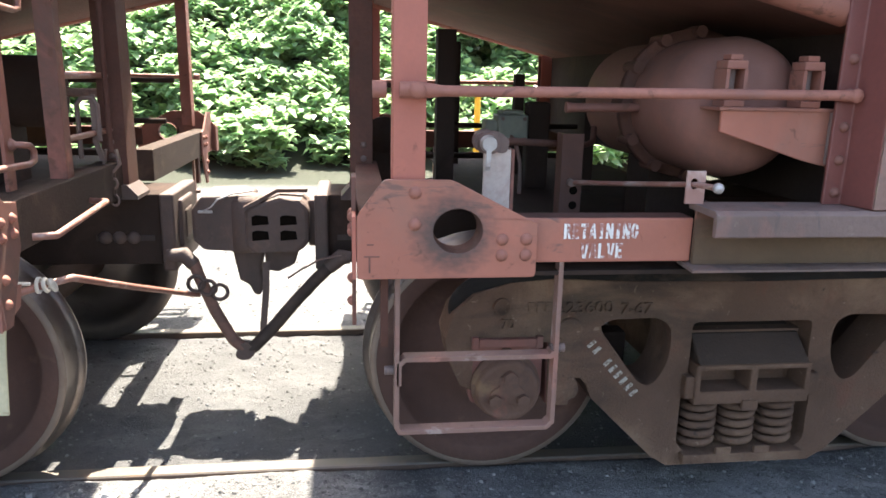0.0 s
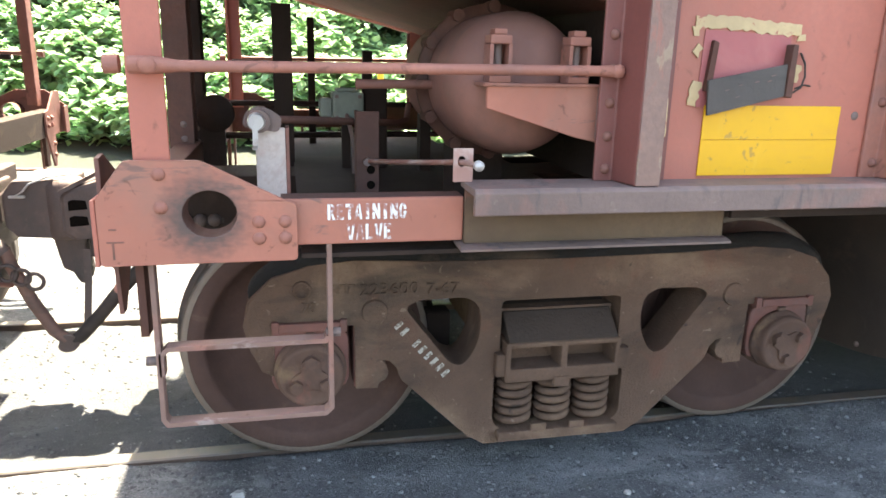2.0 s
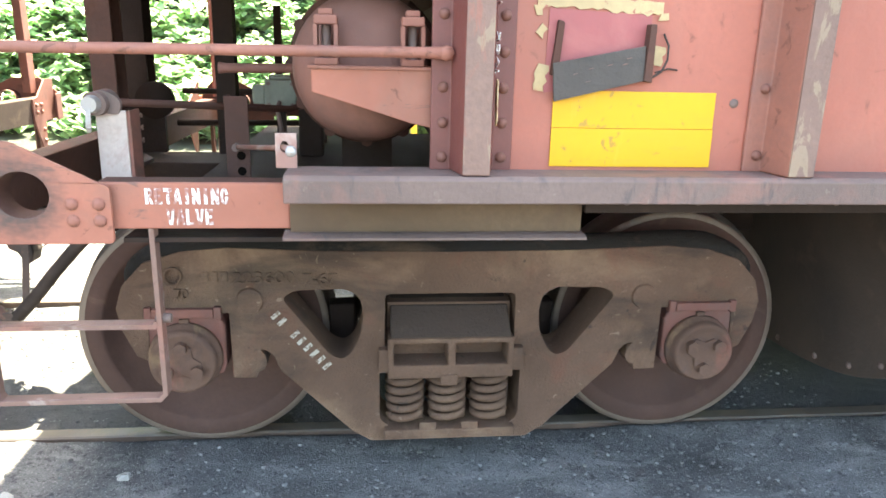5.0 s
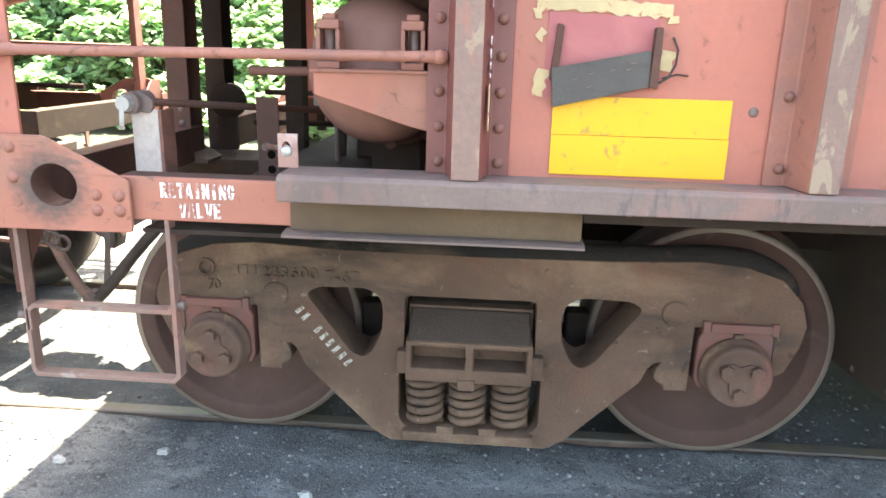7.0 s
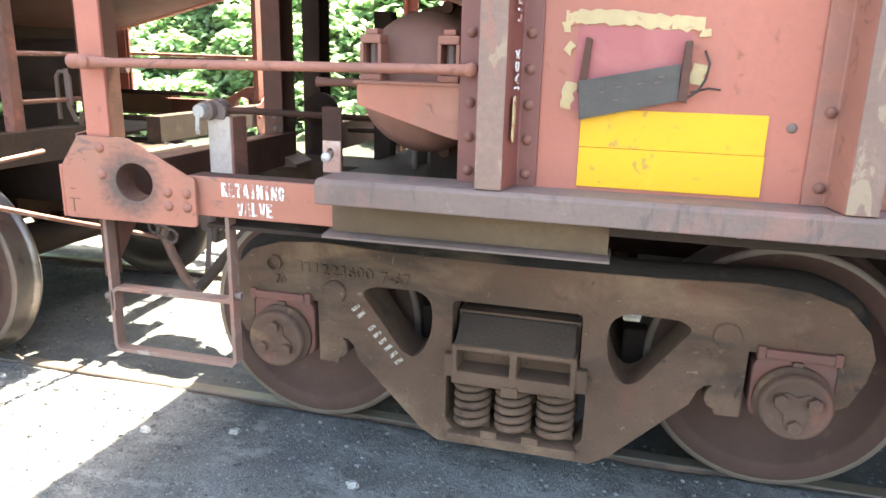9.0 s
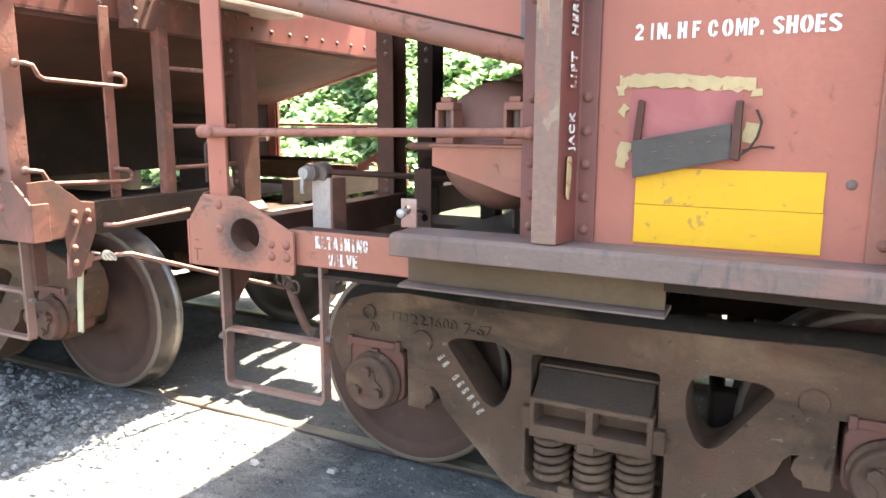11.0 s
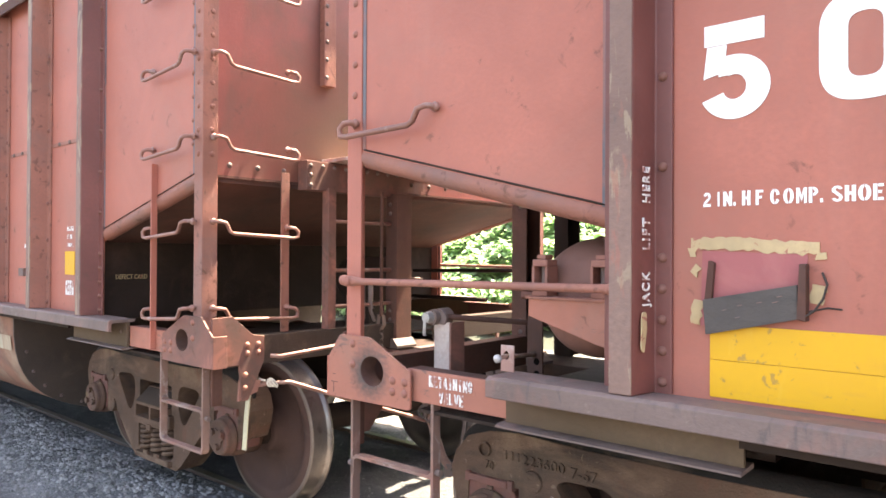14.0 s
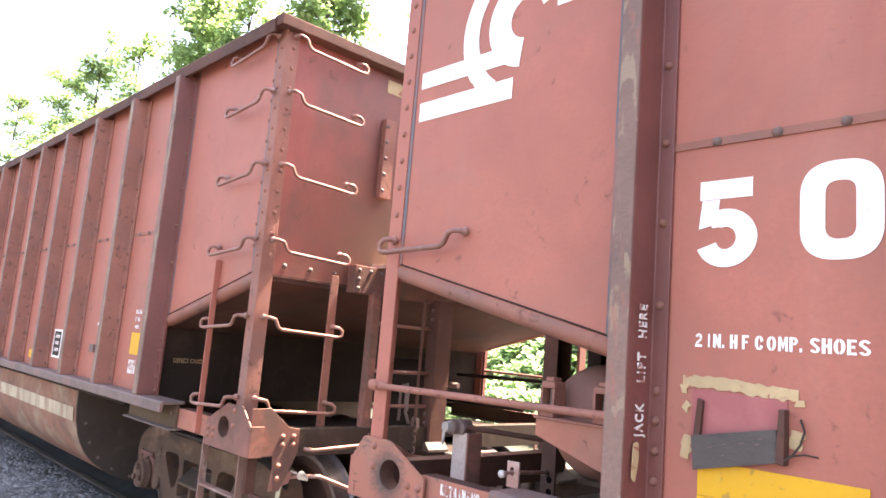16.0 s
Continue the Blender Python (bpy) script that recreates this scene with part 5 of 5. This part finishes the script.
for x in (0.583, 0.806):
    cl = part("clamp", Geo().box(x - 0.030, x + 0.030, -1.565, -1.50, 1.512, 1.530), paint_worn, br, "bolted clamp", 0.003)
    part("clamp_top", Geo().box(x - 0.030, x + 0.030, -1.565, -1.50, 1.612, 1.636), paint_worn, cl, "", 0.004)
    part("clamp_nut", Geo().box(x - 0.018, x + 0.018, -1.555, -1.51, 1.636, 1.652), paint_worn, cl, "", 0.003)
    for dx in (-0.026, 0.026):
        part("clamp_side", Geo().box(x + dx - 0.005, x + dx + 0.005, -1.565, -1.50, 1.53, 1.612), paint_worn, cl)
    part("clamp_bolt", Geo().tube([(x, -1.53, 1.53), (x, -1.53, 1.612)], 0.012, 10), bare, cl)

vp = thing("retaining_valve_stand", (-0.022, -1.40, 1.062), "whitish bent plate stand with a small round valve", "valve stand")
part("plate", Geo().prism([[(-0.066, -1.372), (0.016, -1.372), (0.016, -1.362), (-0.066, -1.362)]], "z", 1.062, 1.372), pipe_m, vp, "whitish worn plate", 0.002)
part("side_flange", Geo().box(0.017, 0.027, -1.372, -1.285, 1.062, 1.372), brown_m, vp, "brown side flange", 0.002)
va = part("valve_body", Geo().tube([(-0.055, -1.405, 1.392), (-0.055, -1.30, 1.392)], [0.032, 0.036], 18), bare, vp)
part("valve_cap", Geo().tube([(-0.06, -1.432, 1.392), (-0.06, -1.40, 1.392)], [0.021, 0.026], 18), bright, va, "bright valve cap")
part("valve_handle", Geo().strap([(-0.062, -1.432, 1.385), (-0.064, -1.435, 1.33), (-0.066, -1.43, 1.318)], 0.014, 0.004, (1, 0, 0)), bright, va)
part("valve_lug", Geo().prism([rounded([(-0.10, 1.375), (0.0, 1.36), (0.01, 1.40), (-0.03, 1.428), (-0.09, 1.42)], 0.015, 3)], "y", -1.38, -1.365), bare, va)
part("pipe", Geo().tube([(-0.04, -1.37, 1.395), (0.05, -1.27, 1.386), (0.25, -1.045, 1.362), (0.412, -0.858, 1.342), (0.455, -0.80, 1.350), (0.47, -0.76, 1.40)], 0.0115, 8), paint_grime_shade, vp)

rk = thing("lever_guide", (0.275, -1.13, 1.062), "dark red channel post with bolt holes", "guide post")
part("channel", Geo().prism([[(0.238, -1.135), (0.312, -1.135), (0.312, -1.125), (0.248, -1.125), (0.248, -1.07), (0.238, -1.07)]], "z", 1.062, 1.402), paint_grime_shade, rk, "", 0.002)
part("bolt", Geo().tube([(0.272, -1.16, 1.243), (0.272, -1.11, 1.243)], 0.013, 8), bare, rk)
for z in (1.165, 1.215):
    # flat black discs painted as the shade of open holes
    part("bolt_hole", Geo().tube([(0.285, -1.137, z), (0.285, -1.134, z)], 0.014, 12), recess_shade_m, rk)
rl = thing("release_rod", (0.475, -1.60, 1.252), "thin steel release rod in a white bracket on the sill", "release rod")
part("bracket", Geo().prism([[(0.452, 1.252), (0.506, 1.252), (0.506, 1.342), (0.452, 1.342)], circle(0.475, 1.307, 0.011, 0.015, 14)], "y", -1.604, -1.597), pipe_m, rl, "whitish bent bracket", 0.001)
part("rod", Geo().tube([(0.499, -1.685, 1.307), (0.478, -1.61, 1.306), (0.40, -1.42, 1.279), (0.272, -1.14, 1.243)], 0.008, 8), grab_m, rl)
part("knob", Geo().revolve([(0, -0.011), (0.010, -0.009), (0.014, -0.004), (0.014, 0.006), (0.008, 0.012), (0, 0.013)], (0.500, -1.687, 1.307), "y", 14), bright, rl, "bright round knob")

cv = thing("control_valve", (0.27, -0.25, 1.062), "grey-green cast control valve box with a lid", "brake valve")
part("box", Geo().box(0.226, 0.368, -0.13, 0.02, 1.282, 1.412), box_m, cv, "", 0.008)
for x in (0.245, 0.349):
    for z in (1.30, 1.394):
        part("cover_bolt", Geo().tube([(x, -0.142, z), (x, -0.128, z)], 0.009, 6, smooth=False), bare, cv)
part("lid", Geo().box(0.244, 0.350, -0.115, 0.005, 1.412, 1.430), box_m, cv, "", 0.006)
part("side_cover", Geo().box(0.168, 0.226, -0.11, -0.01, 1.300, 1.385), box_m, cv, "", 0.008)
part("stem", Geo().box(0.27, 0.31, -0.08, -0.04, 1.062, 1.285), under, cv)
part("bracket", Geo().box(0.37, 0.48, -0.10, -0.02, 1.062, 1.47), under, cv, "", 0.01)
part("pipe", Geo().tube([(0.29, -0.13, 1.31), (0.29, -0.22, 1.29), (0.31, -0.25, 1.2), (0.31, -0.25, 1.06)], 0.010, 8), bare, cv)
wh = thing("hand_brake_chain_sheave", (-0.28, 0.12, 1.06), "dark sheave wheel on the end frame", "sheave")
part("sheave", Geo().revolve([(0.0, 0.0), (0.085, 0.0), (0.085, 0.05), (0.0, 0.05)], (-0.30, 0.02, 1.30), "y", 24), under, wh)
part("bracket", Geo().box(-0.36, -0.26, 0.03, 0.06, 1.06, 1.30), under, wh)
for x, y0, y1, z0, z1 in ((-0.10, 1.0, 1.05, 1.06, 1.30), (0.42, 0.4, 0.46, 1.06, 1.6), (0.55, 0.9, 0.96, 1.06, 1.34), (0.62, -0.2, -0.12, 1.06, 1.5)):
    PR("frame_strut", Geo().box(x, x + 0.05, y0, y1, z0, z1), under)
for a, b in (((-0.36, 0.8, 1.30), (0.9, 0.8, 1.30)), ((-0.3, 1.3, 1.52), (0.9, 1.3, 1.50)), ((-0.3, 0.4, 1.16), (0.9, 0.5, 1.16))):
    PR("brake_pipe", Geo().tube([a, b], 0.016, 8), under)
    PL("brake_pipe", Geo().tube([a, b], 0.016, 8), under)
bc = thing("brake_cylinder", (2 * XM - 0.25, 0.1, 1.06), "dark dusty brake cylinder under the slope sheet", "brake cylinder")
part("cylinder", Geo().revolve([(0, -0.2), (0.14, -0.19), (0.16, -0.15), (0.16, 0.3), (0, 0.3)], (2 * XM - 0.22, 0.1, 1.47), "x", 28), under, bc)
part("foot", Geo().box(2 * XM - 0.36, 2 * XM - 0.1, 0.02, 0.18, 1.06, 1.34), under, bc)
part("push_rod", Geo().tube([(2 * XM - 0.0, 0.1, 1.47), (2 * XM + 0.35, 0.1, 1.47)], 0.02, 8), bare, bc)

# hand brake rod and chain on the other car's end
hb = thing("hand_brake_rod", (2 * XM + 0.42, -0.36, 1.05), "thin vertical brake rod ending in a chain and clevis", "brake rod")
hx = 2 * XM + 0.45
part("rod", Geo().tube([(hx, -0.38, 2.05), (hx, -0.38, 1.25)], 0.011, 8), paint_grime_shade, hb)
part("clevis", Geo().strap([(hx - 0.02, -0.38, 1.26), (hx - 0.03, -0.38, 1.20), (hx, -0.38, 1.165), (hx + 0.03, -0.38, 1.20), (hx + 0.02, -0.38, 1.26)], 0.025, 0.008, (0, 1, 0)), bare, hb)
for i in range(4):
    pts = [(hx + (0.016 * math.cos(a) if i % 2 else 0), -0.38 + (0 if i % 2 else 0.016 * math.cos(a)), 1.155 - 0.035 * i + 0.022 * math.sin(a)) for a in [2 * math.pi * k / 10 for k in range(11)]]
    part("chain_link", Geo().tube(pts, 0.005, 6, cap=False), bare, hb)
part("lever", Geo().strap([(hx - 0.03, -0.45, 1.48), (hx - 0.03, -0.45, 1.30), (hx - 0.02, -0.42, 1.22)], 0.02, 0.012, (1, 0, 0)), bare, hb)
part("lever_loop", Geo().tube([(hx - 0.09, -0.45, 1.23), (hx - 0.09, -0.45, 1.44), (hx - 0.07, -0.45, 1.465), (hx - 0.03, -0.45, 1.465), (hx - 0.015, -0.45, 1.44), (hx - 0.015, -0.45, 1.30)], 0.010, 8), bare, hb)

# ---- couplers, hoses, uncoupling rod ----
def coupler(name, sgn, label):
    """sgn -1: the coupler of the near car; +1: of the other, its knuckle turned over."""
    c = thing(name, (XM, 0, 0.75), label, "coupler", "coupled couplers")
    X = (lambda x: x) if sgn < 0 else (lambda x: 2 * XM - x)
    def pr(pts, y0, y1, nm, m, bev, parent=c):
        return part(nm, Geo().prism([[(X(a), b) for a, b in pts]], "y", y0, y1), m, parent, "", bev)
    pr([(-0.66, 0.82), (-0.40, 0.82), (-0.40, 0.96), (-0.66, 0.96)], -0.075, 0.075, "shank", coupler_m, 0.012)
    pr([(-0.60, 0.79), (-0.655, 0.79), (-0.655, 1.01), (-0.60, 1.01)], -0.12, 0.12, "collar", coupler_m, 0.012)
    if sgn < 0:
        hd = pr([(-0.645, 0.83), (-0.68, 0.785), (-0.90, 0.775), (-0.935, 0.80), (-0.935, 0.97), (-0.90, 1.00), (-0.78, 1.035), (-0.68, 1.02), (-0.645, 0.985)], -0.20, 0.05, "head", coupler_m, 0.02)
        # slots are flat black shapes on the head, their shade given as colour
        for x0 in (-0.775, -0.90):
            for z0 in (0.835, 0.905):
                pr([(x0, z0), (x0 + 0.075, z0 + 0.006), (x0 + 0.07, z0 + 0.043), (x0 + 0.02, z0 + 0.048), (x0, z0 + 0.04)], -0.2035, -0.19, "slot", recess_shade_m, 0.0, hd)
        part("guard_arm", Geo().prism([[(-0.86, 0.02), (-0.92, 0.16), (-1.02, 0.19), (-1.05, 0.15), (-0.97, 0.05), (-0.90, -0.05)]], "z", 0.80, 0.98), coupler_m, c, "", 0.015)
        part("hood", Geo().strap([(-0.93, -0.19, 0.985), (-0.86, -0.18, 1.02), (-0.79, -0.12, 1.055), (-0.66, -0.05, 1.045)], 0.05, 0.016, (0, 1, 0)), coupler_m, c)
    else:
        pr([(-0.70, 0.83), (-0.745, 0.785), (-0.90, 0.775), (-0.955, 0.80), (-0.955, 1.02), (-0.90, 1.035), (-0.745, 1.03), (-0.70, 0.97)], -0.16, 0.17, "head", coupler_m, 0.02)
        part("knuckle", Geo().revolve([(0, 0.77), (0.075, 0.77), (0.085, 0.79), (0.085, 1.0), (0.07, 1.03), (0, 1.03)], (-0.935, -0.10, 0), "z", 20), coupler_m, c)
        part("lever_strip", Geo().strap([(-1.115, -0.165, 0.965), (-1.08, -0.175, 0.985), (-1.05, -0.175, 1.02), (-0.98, -0.16, 1.045), (-0.90, -0.12, 1.05)], 0.02, 0.006, (0, 1, 0)), bright, c, "bare rubbed strip")
        part("wear_pad", Geo().box(-1.14, -1.075, -0.17, -0.10, 0.955, 0.968), bright, c, "", 0.004)
    pr([(-0.86, 0.78), (-0.89, 0.62), (-0.93, 0.60), (-0.955, 0.55), (-0.985, 0.545), (-1.00, 0.60), (-0.99, 0.68), (-1.01, 0.78)] if sgn > 0 else [(-0.70, 0.78), (-0.72, 0.70), (-0.80, 0.66), (-0.86, 0.67), (-0.86, 0.78)], -0.10, 0.02, "lock_lift", coupler_m, 0.012)
    return c


coupler("coupler", -1, "greasy dark cast coupler with slotted guard arm")
coupler("coupler", 1, "greasy dark cast coupler with closed knuckle")
hs = thing("air_hose", (-0.72, -0.24, 0.30), "black rubber air brake hose hanging between the cars", "air hose", "air hoses")
part("hose", Geo().tube([(-0.56, -0.25, 0.72), (-0.62, -0.25, 0.66), (-0.72, -0.245, 0.55), (-0.82, -0.24, 0.43), (-0.90, -0.235, 0.345), (-0.935, -0.23, 0.325)], 0.029, 14), black_m, hs)
part("angle_cock", Geo().tube([(-0.46, -0.25, 0.765), (-0.50, -0.25, 0.77), (-0.56, -0.25, 0.72)], [0.03, 0.038, 0.034], 12), coupler_m, hs)
part("cock_handle", Geo().strap([(-0.50, -0.28, 0.785), (-0.60, -0.28, 0.765), (-0.68, -0.28, 0.72), (-0.74, -0.28, 0.68)], 0.018, 0.006, (0, 1, 0)), bare, hs)
part("gladhand", Geo().prism([rounded([(-0.99, 0.30), (-0.975, 0.365), (-0.92, 0.36), (-0.895, 0.32), (-0.925, 0.285), (-0.965, 0.283)], 0.02, 3)], "y", -0.26, -0.20), coupler_m, hs, "", 0.008)
hs = thing("air_hose", (-1.05, -0.24, 0.30), "dusty reddish air brake hose hanging between the cars", "air hose", "air hoses")
part("hose", Geo().tube([(-1.155, -0.25, 0.76), (-1.13, -0.25, 0.68), (-1.07, -0.245, 0.52), (-1.0, -0.24, 0.38), (-0.955, -0.235, 0.335)], 0.026, 14), mat("dusty reddish rubber", (0.19, 0.10, 0.075), 0.8, spots=[((0.05, 0.04, 0.035), 8, 0.5, 0.2, 0.7)]), hs)
part("angle_cock", Geo().tube([(-1.26, -0.25, 0.78), (-1.19, -0.25, 0.785), (-1.15, -0.25, 0.74)], [0.03, 0.036, 0.032], 12), coupler_m, hs)
part("support_strap", Geo().strap([(-0.84, -0.22, 0.74), (-0.845, -0.225, 0.60), (-0.865, -0.235, 0.40)], 0.03, 0.006, (1, 0, 0)), coupler_m, hs)
for i in range(3):
    part("coupling_ring", Geo().tube([(-1.14 + 0.07 * math.cos(a) * 0.5 + 0.05 * i, -0.28, 0.66 - 0.02 * i + 0.035 * math.sin(a)) for a in [2 * math.pi * k / 12 for k in range(13)]], 0.009, 6, cap=False), coupler_m, hs)

ul = thing("uncoupling_rod", (-1.44, -1.26, 0.90), "bent steel uncoupling rod with a hanging handle", "uncoupling rod")
part("rod", Geo().tube([(-1.455, -1.34, 0.90), (-1.44, -1.30, 0.925), (-1.38, -1.26, 0.94), (-1.31, -1.18, 0.945), (-1.24, -0.80, 0.80), (-1.17, -0.30, 0.62), (-1.14, -0.26, 0.60), (-1.11, -0.22, 0.66)], 0.012, 8), grab_m, ul)
part("handle", Geo().strap([(-1.455, -1.34, 0.905), (-1.465, -1.35, 0.76), (-1.475, -1.355, 0.575)], 0.034, 0.008, (1, 0, 0)), mat("cream painted handle", (0.50, 0.45, 0.30), 0.6, spots=[((0.25, 0.15, 0.09), 9, 0.55, 0.1, 0.8)]), ul, "cream flat-bar handle")
part("bracket", Geo().prism([[(-1.32, 0.90), (-1.44, 0.86), (-1.43, 0.98), (-1.30, 0.96)]], "x", -1.42, -1.405), paint_worn, ul)
for i in range(3):
    pts = [(-1.375 + 0.02 * i, -1.26 + 0.019 * math.cos(a + 0.5 * i), 0.945 + 0.021 * math.sin(a)) for a in [2 * math.pi * k / 12 for k in range(13)]]
    part("rope_loop", Geo().tube(pts, 0.006, 6, cap=False), mat("pale rope", (0.6, 0.55, 0.48), 0.9), ul, "pale rope tie")
part("rope_tail", Geo().tube([(-1.39, -1.28, 0.955), (-1.42, -1.30, 0.962), (-1.45, -1.29, 0.94), (-1.46, -1.31, 0.92)], 0.006, 6), mat("pale rope", (0.6, 0.55, 0.48), 0.9), ul)

# cast lettering and a worn stencil on the truck side frames
for sx in (0, 2 * XM - 2 * CX):
    tr = truck_r if sx == 0 else [o for o in scene.objects if o.name.startswith("rail_truck.")][0]
    if sx == 0:
        fr = [o for o in tr.children if o.name == "side_frame"][0]
        for i in range(3):
            part("cast_mark", Geo().box(0.142 + 0.031 * i, 0.164 + 0.031 * i, -1.1765, -1.165, 0.803, 0.838), truck_m, fr, "", 0.003)
        writing("cast_lettering", "223600", 0.056, (0.240, -1.174, 0.798), fr, truck_m, wide=1.22, depth=0.006)
        writing("cast_lettering", "7-67", 0.056, (0.468, -1.174, 0.792), fr, truck_m, wide=1.15, depth=0.006)
        writing("cast_lettering", "70", 0.05, (0.05, -1.174, 0.745), fr, truck_m, wide=0.95, depth=0.006)
        part("cast_roundel", Geo().revolve([(0.024, -1.184), (0.03, -1.184), (0.03, -1.168), (0.024, -1.168)], (0.052, 0, 0.825), "y", 20), truck_m, fr)
        p0, p1 = Vector((0.371, 0.687)), Vector((0.549, 0.487))
        d = (p1 - p0).normalized()
        n = Vector((-d.y, d.x))
        for i in range(9):
            if i == 2:
                continue
            c = p0 + d * (0.285 * i / 9)
            e = c + d * 0.0135
            w = n * 0.017
            part("stencil_bar", Geo().prism([[tuple(c + w), tuple(e + w), tuple(e - w), tuple(c - w)]], "y", -1.1735, -1.168), stencil_dim, fr)

# ---- bank of shrubs, trees, and what stands beyond the track ----
def leaves(name, centres, size, material, seed, per, spread):
    """Many folded leaves in clumps round the given centres (x, y, z, radius)."""
    rs = np.random.RandomState(seed)
    c = np.repeat(np.array(centres), per, axis=0)
    m = len(c)
    u = rs.normal(size=(m, 3))
    u /= np.linalg.norm(u, axis=1)[:, None]
    pos = c[:, :3] + u * (c[:, 3] * rs.uniform(0.35, 1.0, m))[:, None] * np.array(spread)
    ang = rs.uniform(0, 2 * np.pi, m)
    drop = rs.uniform(-0.75, 0.1, m)
    d = np.stack([np.cos(ang) * np.cos(drop), np.sin(ang) * np.cos(drop), np.sin(drop)], 1)
    side = np.stack([-np.sin(ang), np.cos(ang), rs.uniform(-0.45, 0.45, m)], 1)
    side /= np.linalg.norm(side, axis=1)[:, None]
    up = np.cross(d, side)
    L = (size * rs.uniform(0.55, 1.25, m))[:, None]
    W = L * 0.36
    fold = L * 0.07
    tip, base = pos + d * L * 0.55 - up * fold, pos - d * L * 0.45
    mid = pos - up * fold * 0.2
    lf, rt = pos - d * L * 0.08 + side * W + up * fold, pos - d * L * 0.08 - side * W + up * fold
    v = np.stack([base, lf, tip, rt, mid], 1).reshape(-1, 3) * S
    o = np.arange(m) * 5
    f = np.stack([np.stack([o, o + 4, o + 1], 1), np.stack([o + 1, o + 4, o + 2], 1), np.stack([o + 2, o + 4, o + 3], 1), np.stack([o + 3, o + 4, o], 1)], 1).reshape(-1, 3)
    me = bpy.data.meshes.new(name)
    me.vertices.add(len(v))
    me.vertices.foreach_set("co", v.ravel())
    me.loops.add(len(f) * 3)
    me.loops.foreach_set("vertex_index", f.ravel())
    me.polygons.add(len(f))
    me.polygons.foreach_set("loop_start", np.arange(len(f)) * 3)
    me.polygons.foreach_set("loop_total", np.full(len(f), 3))
    me.update()
    me.materials.append(material)
    return new(name, me)


rb = random.Random(21)
cent = []
for i in range(3600):
    x = rb.uniform(-17, 9)
    h = rb.random()
    z = 0.25 + 4.6 * h
    bulge = 0.7 * noise.noise((x * 0.55, z * 0.8, 1.0)) + 0.35 * noise.noise((x * 1.7, z * 2.0, 5.0))
    y = 7.4 + 1.25 * z + bulge + rb.uniform(0, 0.7)
    if noise.noise((x * 0.9, z * 1.3, 9.0)) < -0.32:
        y += 0.8
    cent.append((x, y, z, rb.uniform(0.25, 0.5)))
tagged(leaves("bank_shrubs", cent, 0.215, leaf_m, 3, 68, (1.0, 0.8, 0.6)), "dense sunlit broad-leaved shrubs on the bank", "shrubs", kind="stuff")


def tree(x, y, z0, h, lean, seed, crown_r, density=1.0):
    rt_ = random.Random(seed)
    root = thing("tree", (x, y, z0), "slender broadleaf tree with a light green crown behind the cars", "tree", "trees on the bank")
    top = Vector((x + lean, y, z0 + h))
    b = Vector((x, y, z0 - 0.3))
    path = [b + (top - b) * t + Vector((0.12 * math.sin(t * 5 + seed), 0.1 * math.cos(t * 4), 0)) for t in (0, 0.2, 0.4, 0.6, 0.8, 1.0)]
    part("trunk", Geo().tube(path, [0.17, 0.14, 0.115, 0.085, 0.055, 0.02], 9), bark_m, root)
    cl = []
    for k in range(int(38 * density)):
        t = rt_.uniform(0.38, 0.99)
        p = b + (top - b) * t
        a = rt_.uniform(0, 2 * math.pi)
        r = crown_r * (1.15 - t) * rt_.uniform(0.7, 1.3) + 0.3
        e = p + Vector((math.cos(a) * r, math.sin(a) * r, rt_.uniform(0.1, 0.9)))
        m = (p + e) / 2 + Vector((0, 0, rt_.uniform(-0.05, 0.2)))
        part("limb", Geo().tube([p, m, e], [0.045, 0.03, 0.01], 6), bark_m, root)
        for j in range(5):
            q = p + (e - p) * rt_.uniform(0.4, 1.1)
            cl.append((q.x + rt_.uniform(-0.4, 0.4), q.y + rt_.uniform(-0.4, 0.4), q.z + rt_.uniform(-0.2, 0.5), rt_.uniform(0.45, 0.95)))
    hang(leaves("crown", cl, 0.24, tree_leaf_m, seed, 44, (1, 1, 0.6)), root)


for i, (x, y, h, lean, cr) in enumerate(((-21.5, 11.0, 17.5, 0.4, 2.8), (-25.5, 10.0, 15.5, -0.6, 2.8), (-29.0, 9.6, 16.0, 0.5, 2.8), (-33.0, 10.5, 18.5, 0.3, 3.0), (-38.0, 9.6, 16.5, 0.2, 3.0), (-45.0, 9.8, 18.5, -0.4, 3.2), (-54.0, 9.8, 19.0, 0.2, 3.4), (-68.0, 10.0, 20.0, 0.2, 3.8), (-88.0, 10.0, 22.0, 0.2, 4.4), (-19.0, 25.0, 25.0, -0.3, 3.6), (-14.0, 24.0, 24.0, 0.4, 3.6), (-26.0, 23.0, 26.0, 0.2, 3.6), (-7.0, 26.0, 20.0, 0.2, 3.2), (0.0, 27.0, 18.0, -0.2, 3.0))):
    tree(x, y, ground_height(x, y), h, lean, 40 + i, cr)

yp = thing("yellow_post", (1.35, 7.0, 0.02), "yellow painted steel post beside the bank", "post")
part("post", Geo().tube([(1.35, 7.0, 0.0), (1.35, 7.0, 1.35)], 0.045, 14), yellow_post_m, yp)
part("cap", Geo().tube([(1.35, 7.0, 1.35), (1.35, 7.0, 1.38)], [0.05, 0.03], 14), yellow_post_m, yp)

# the car bodies sit a little off the track centre
root_r.location.y += 0.012 * S
root_l.location += Vector((0.018, 0.020, 0.0)) * S
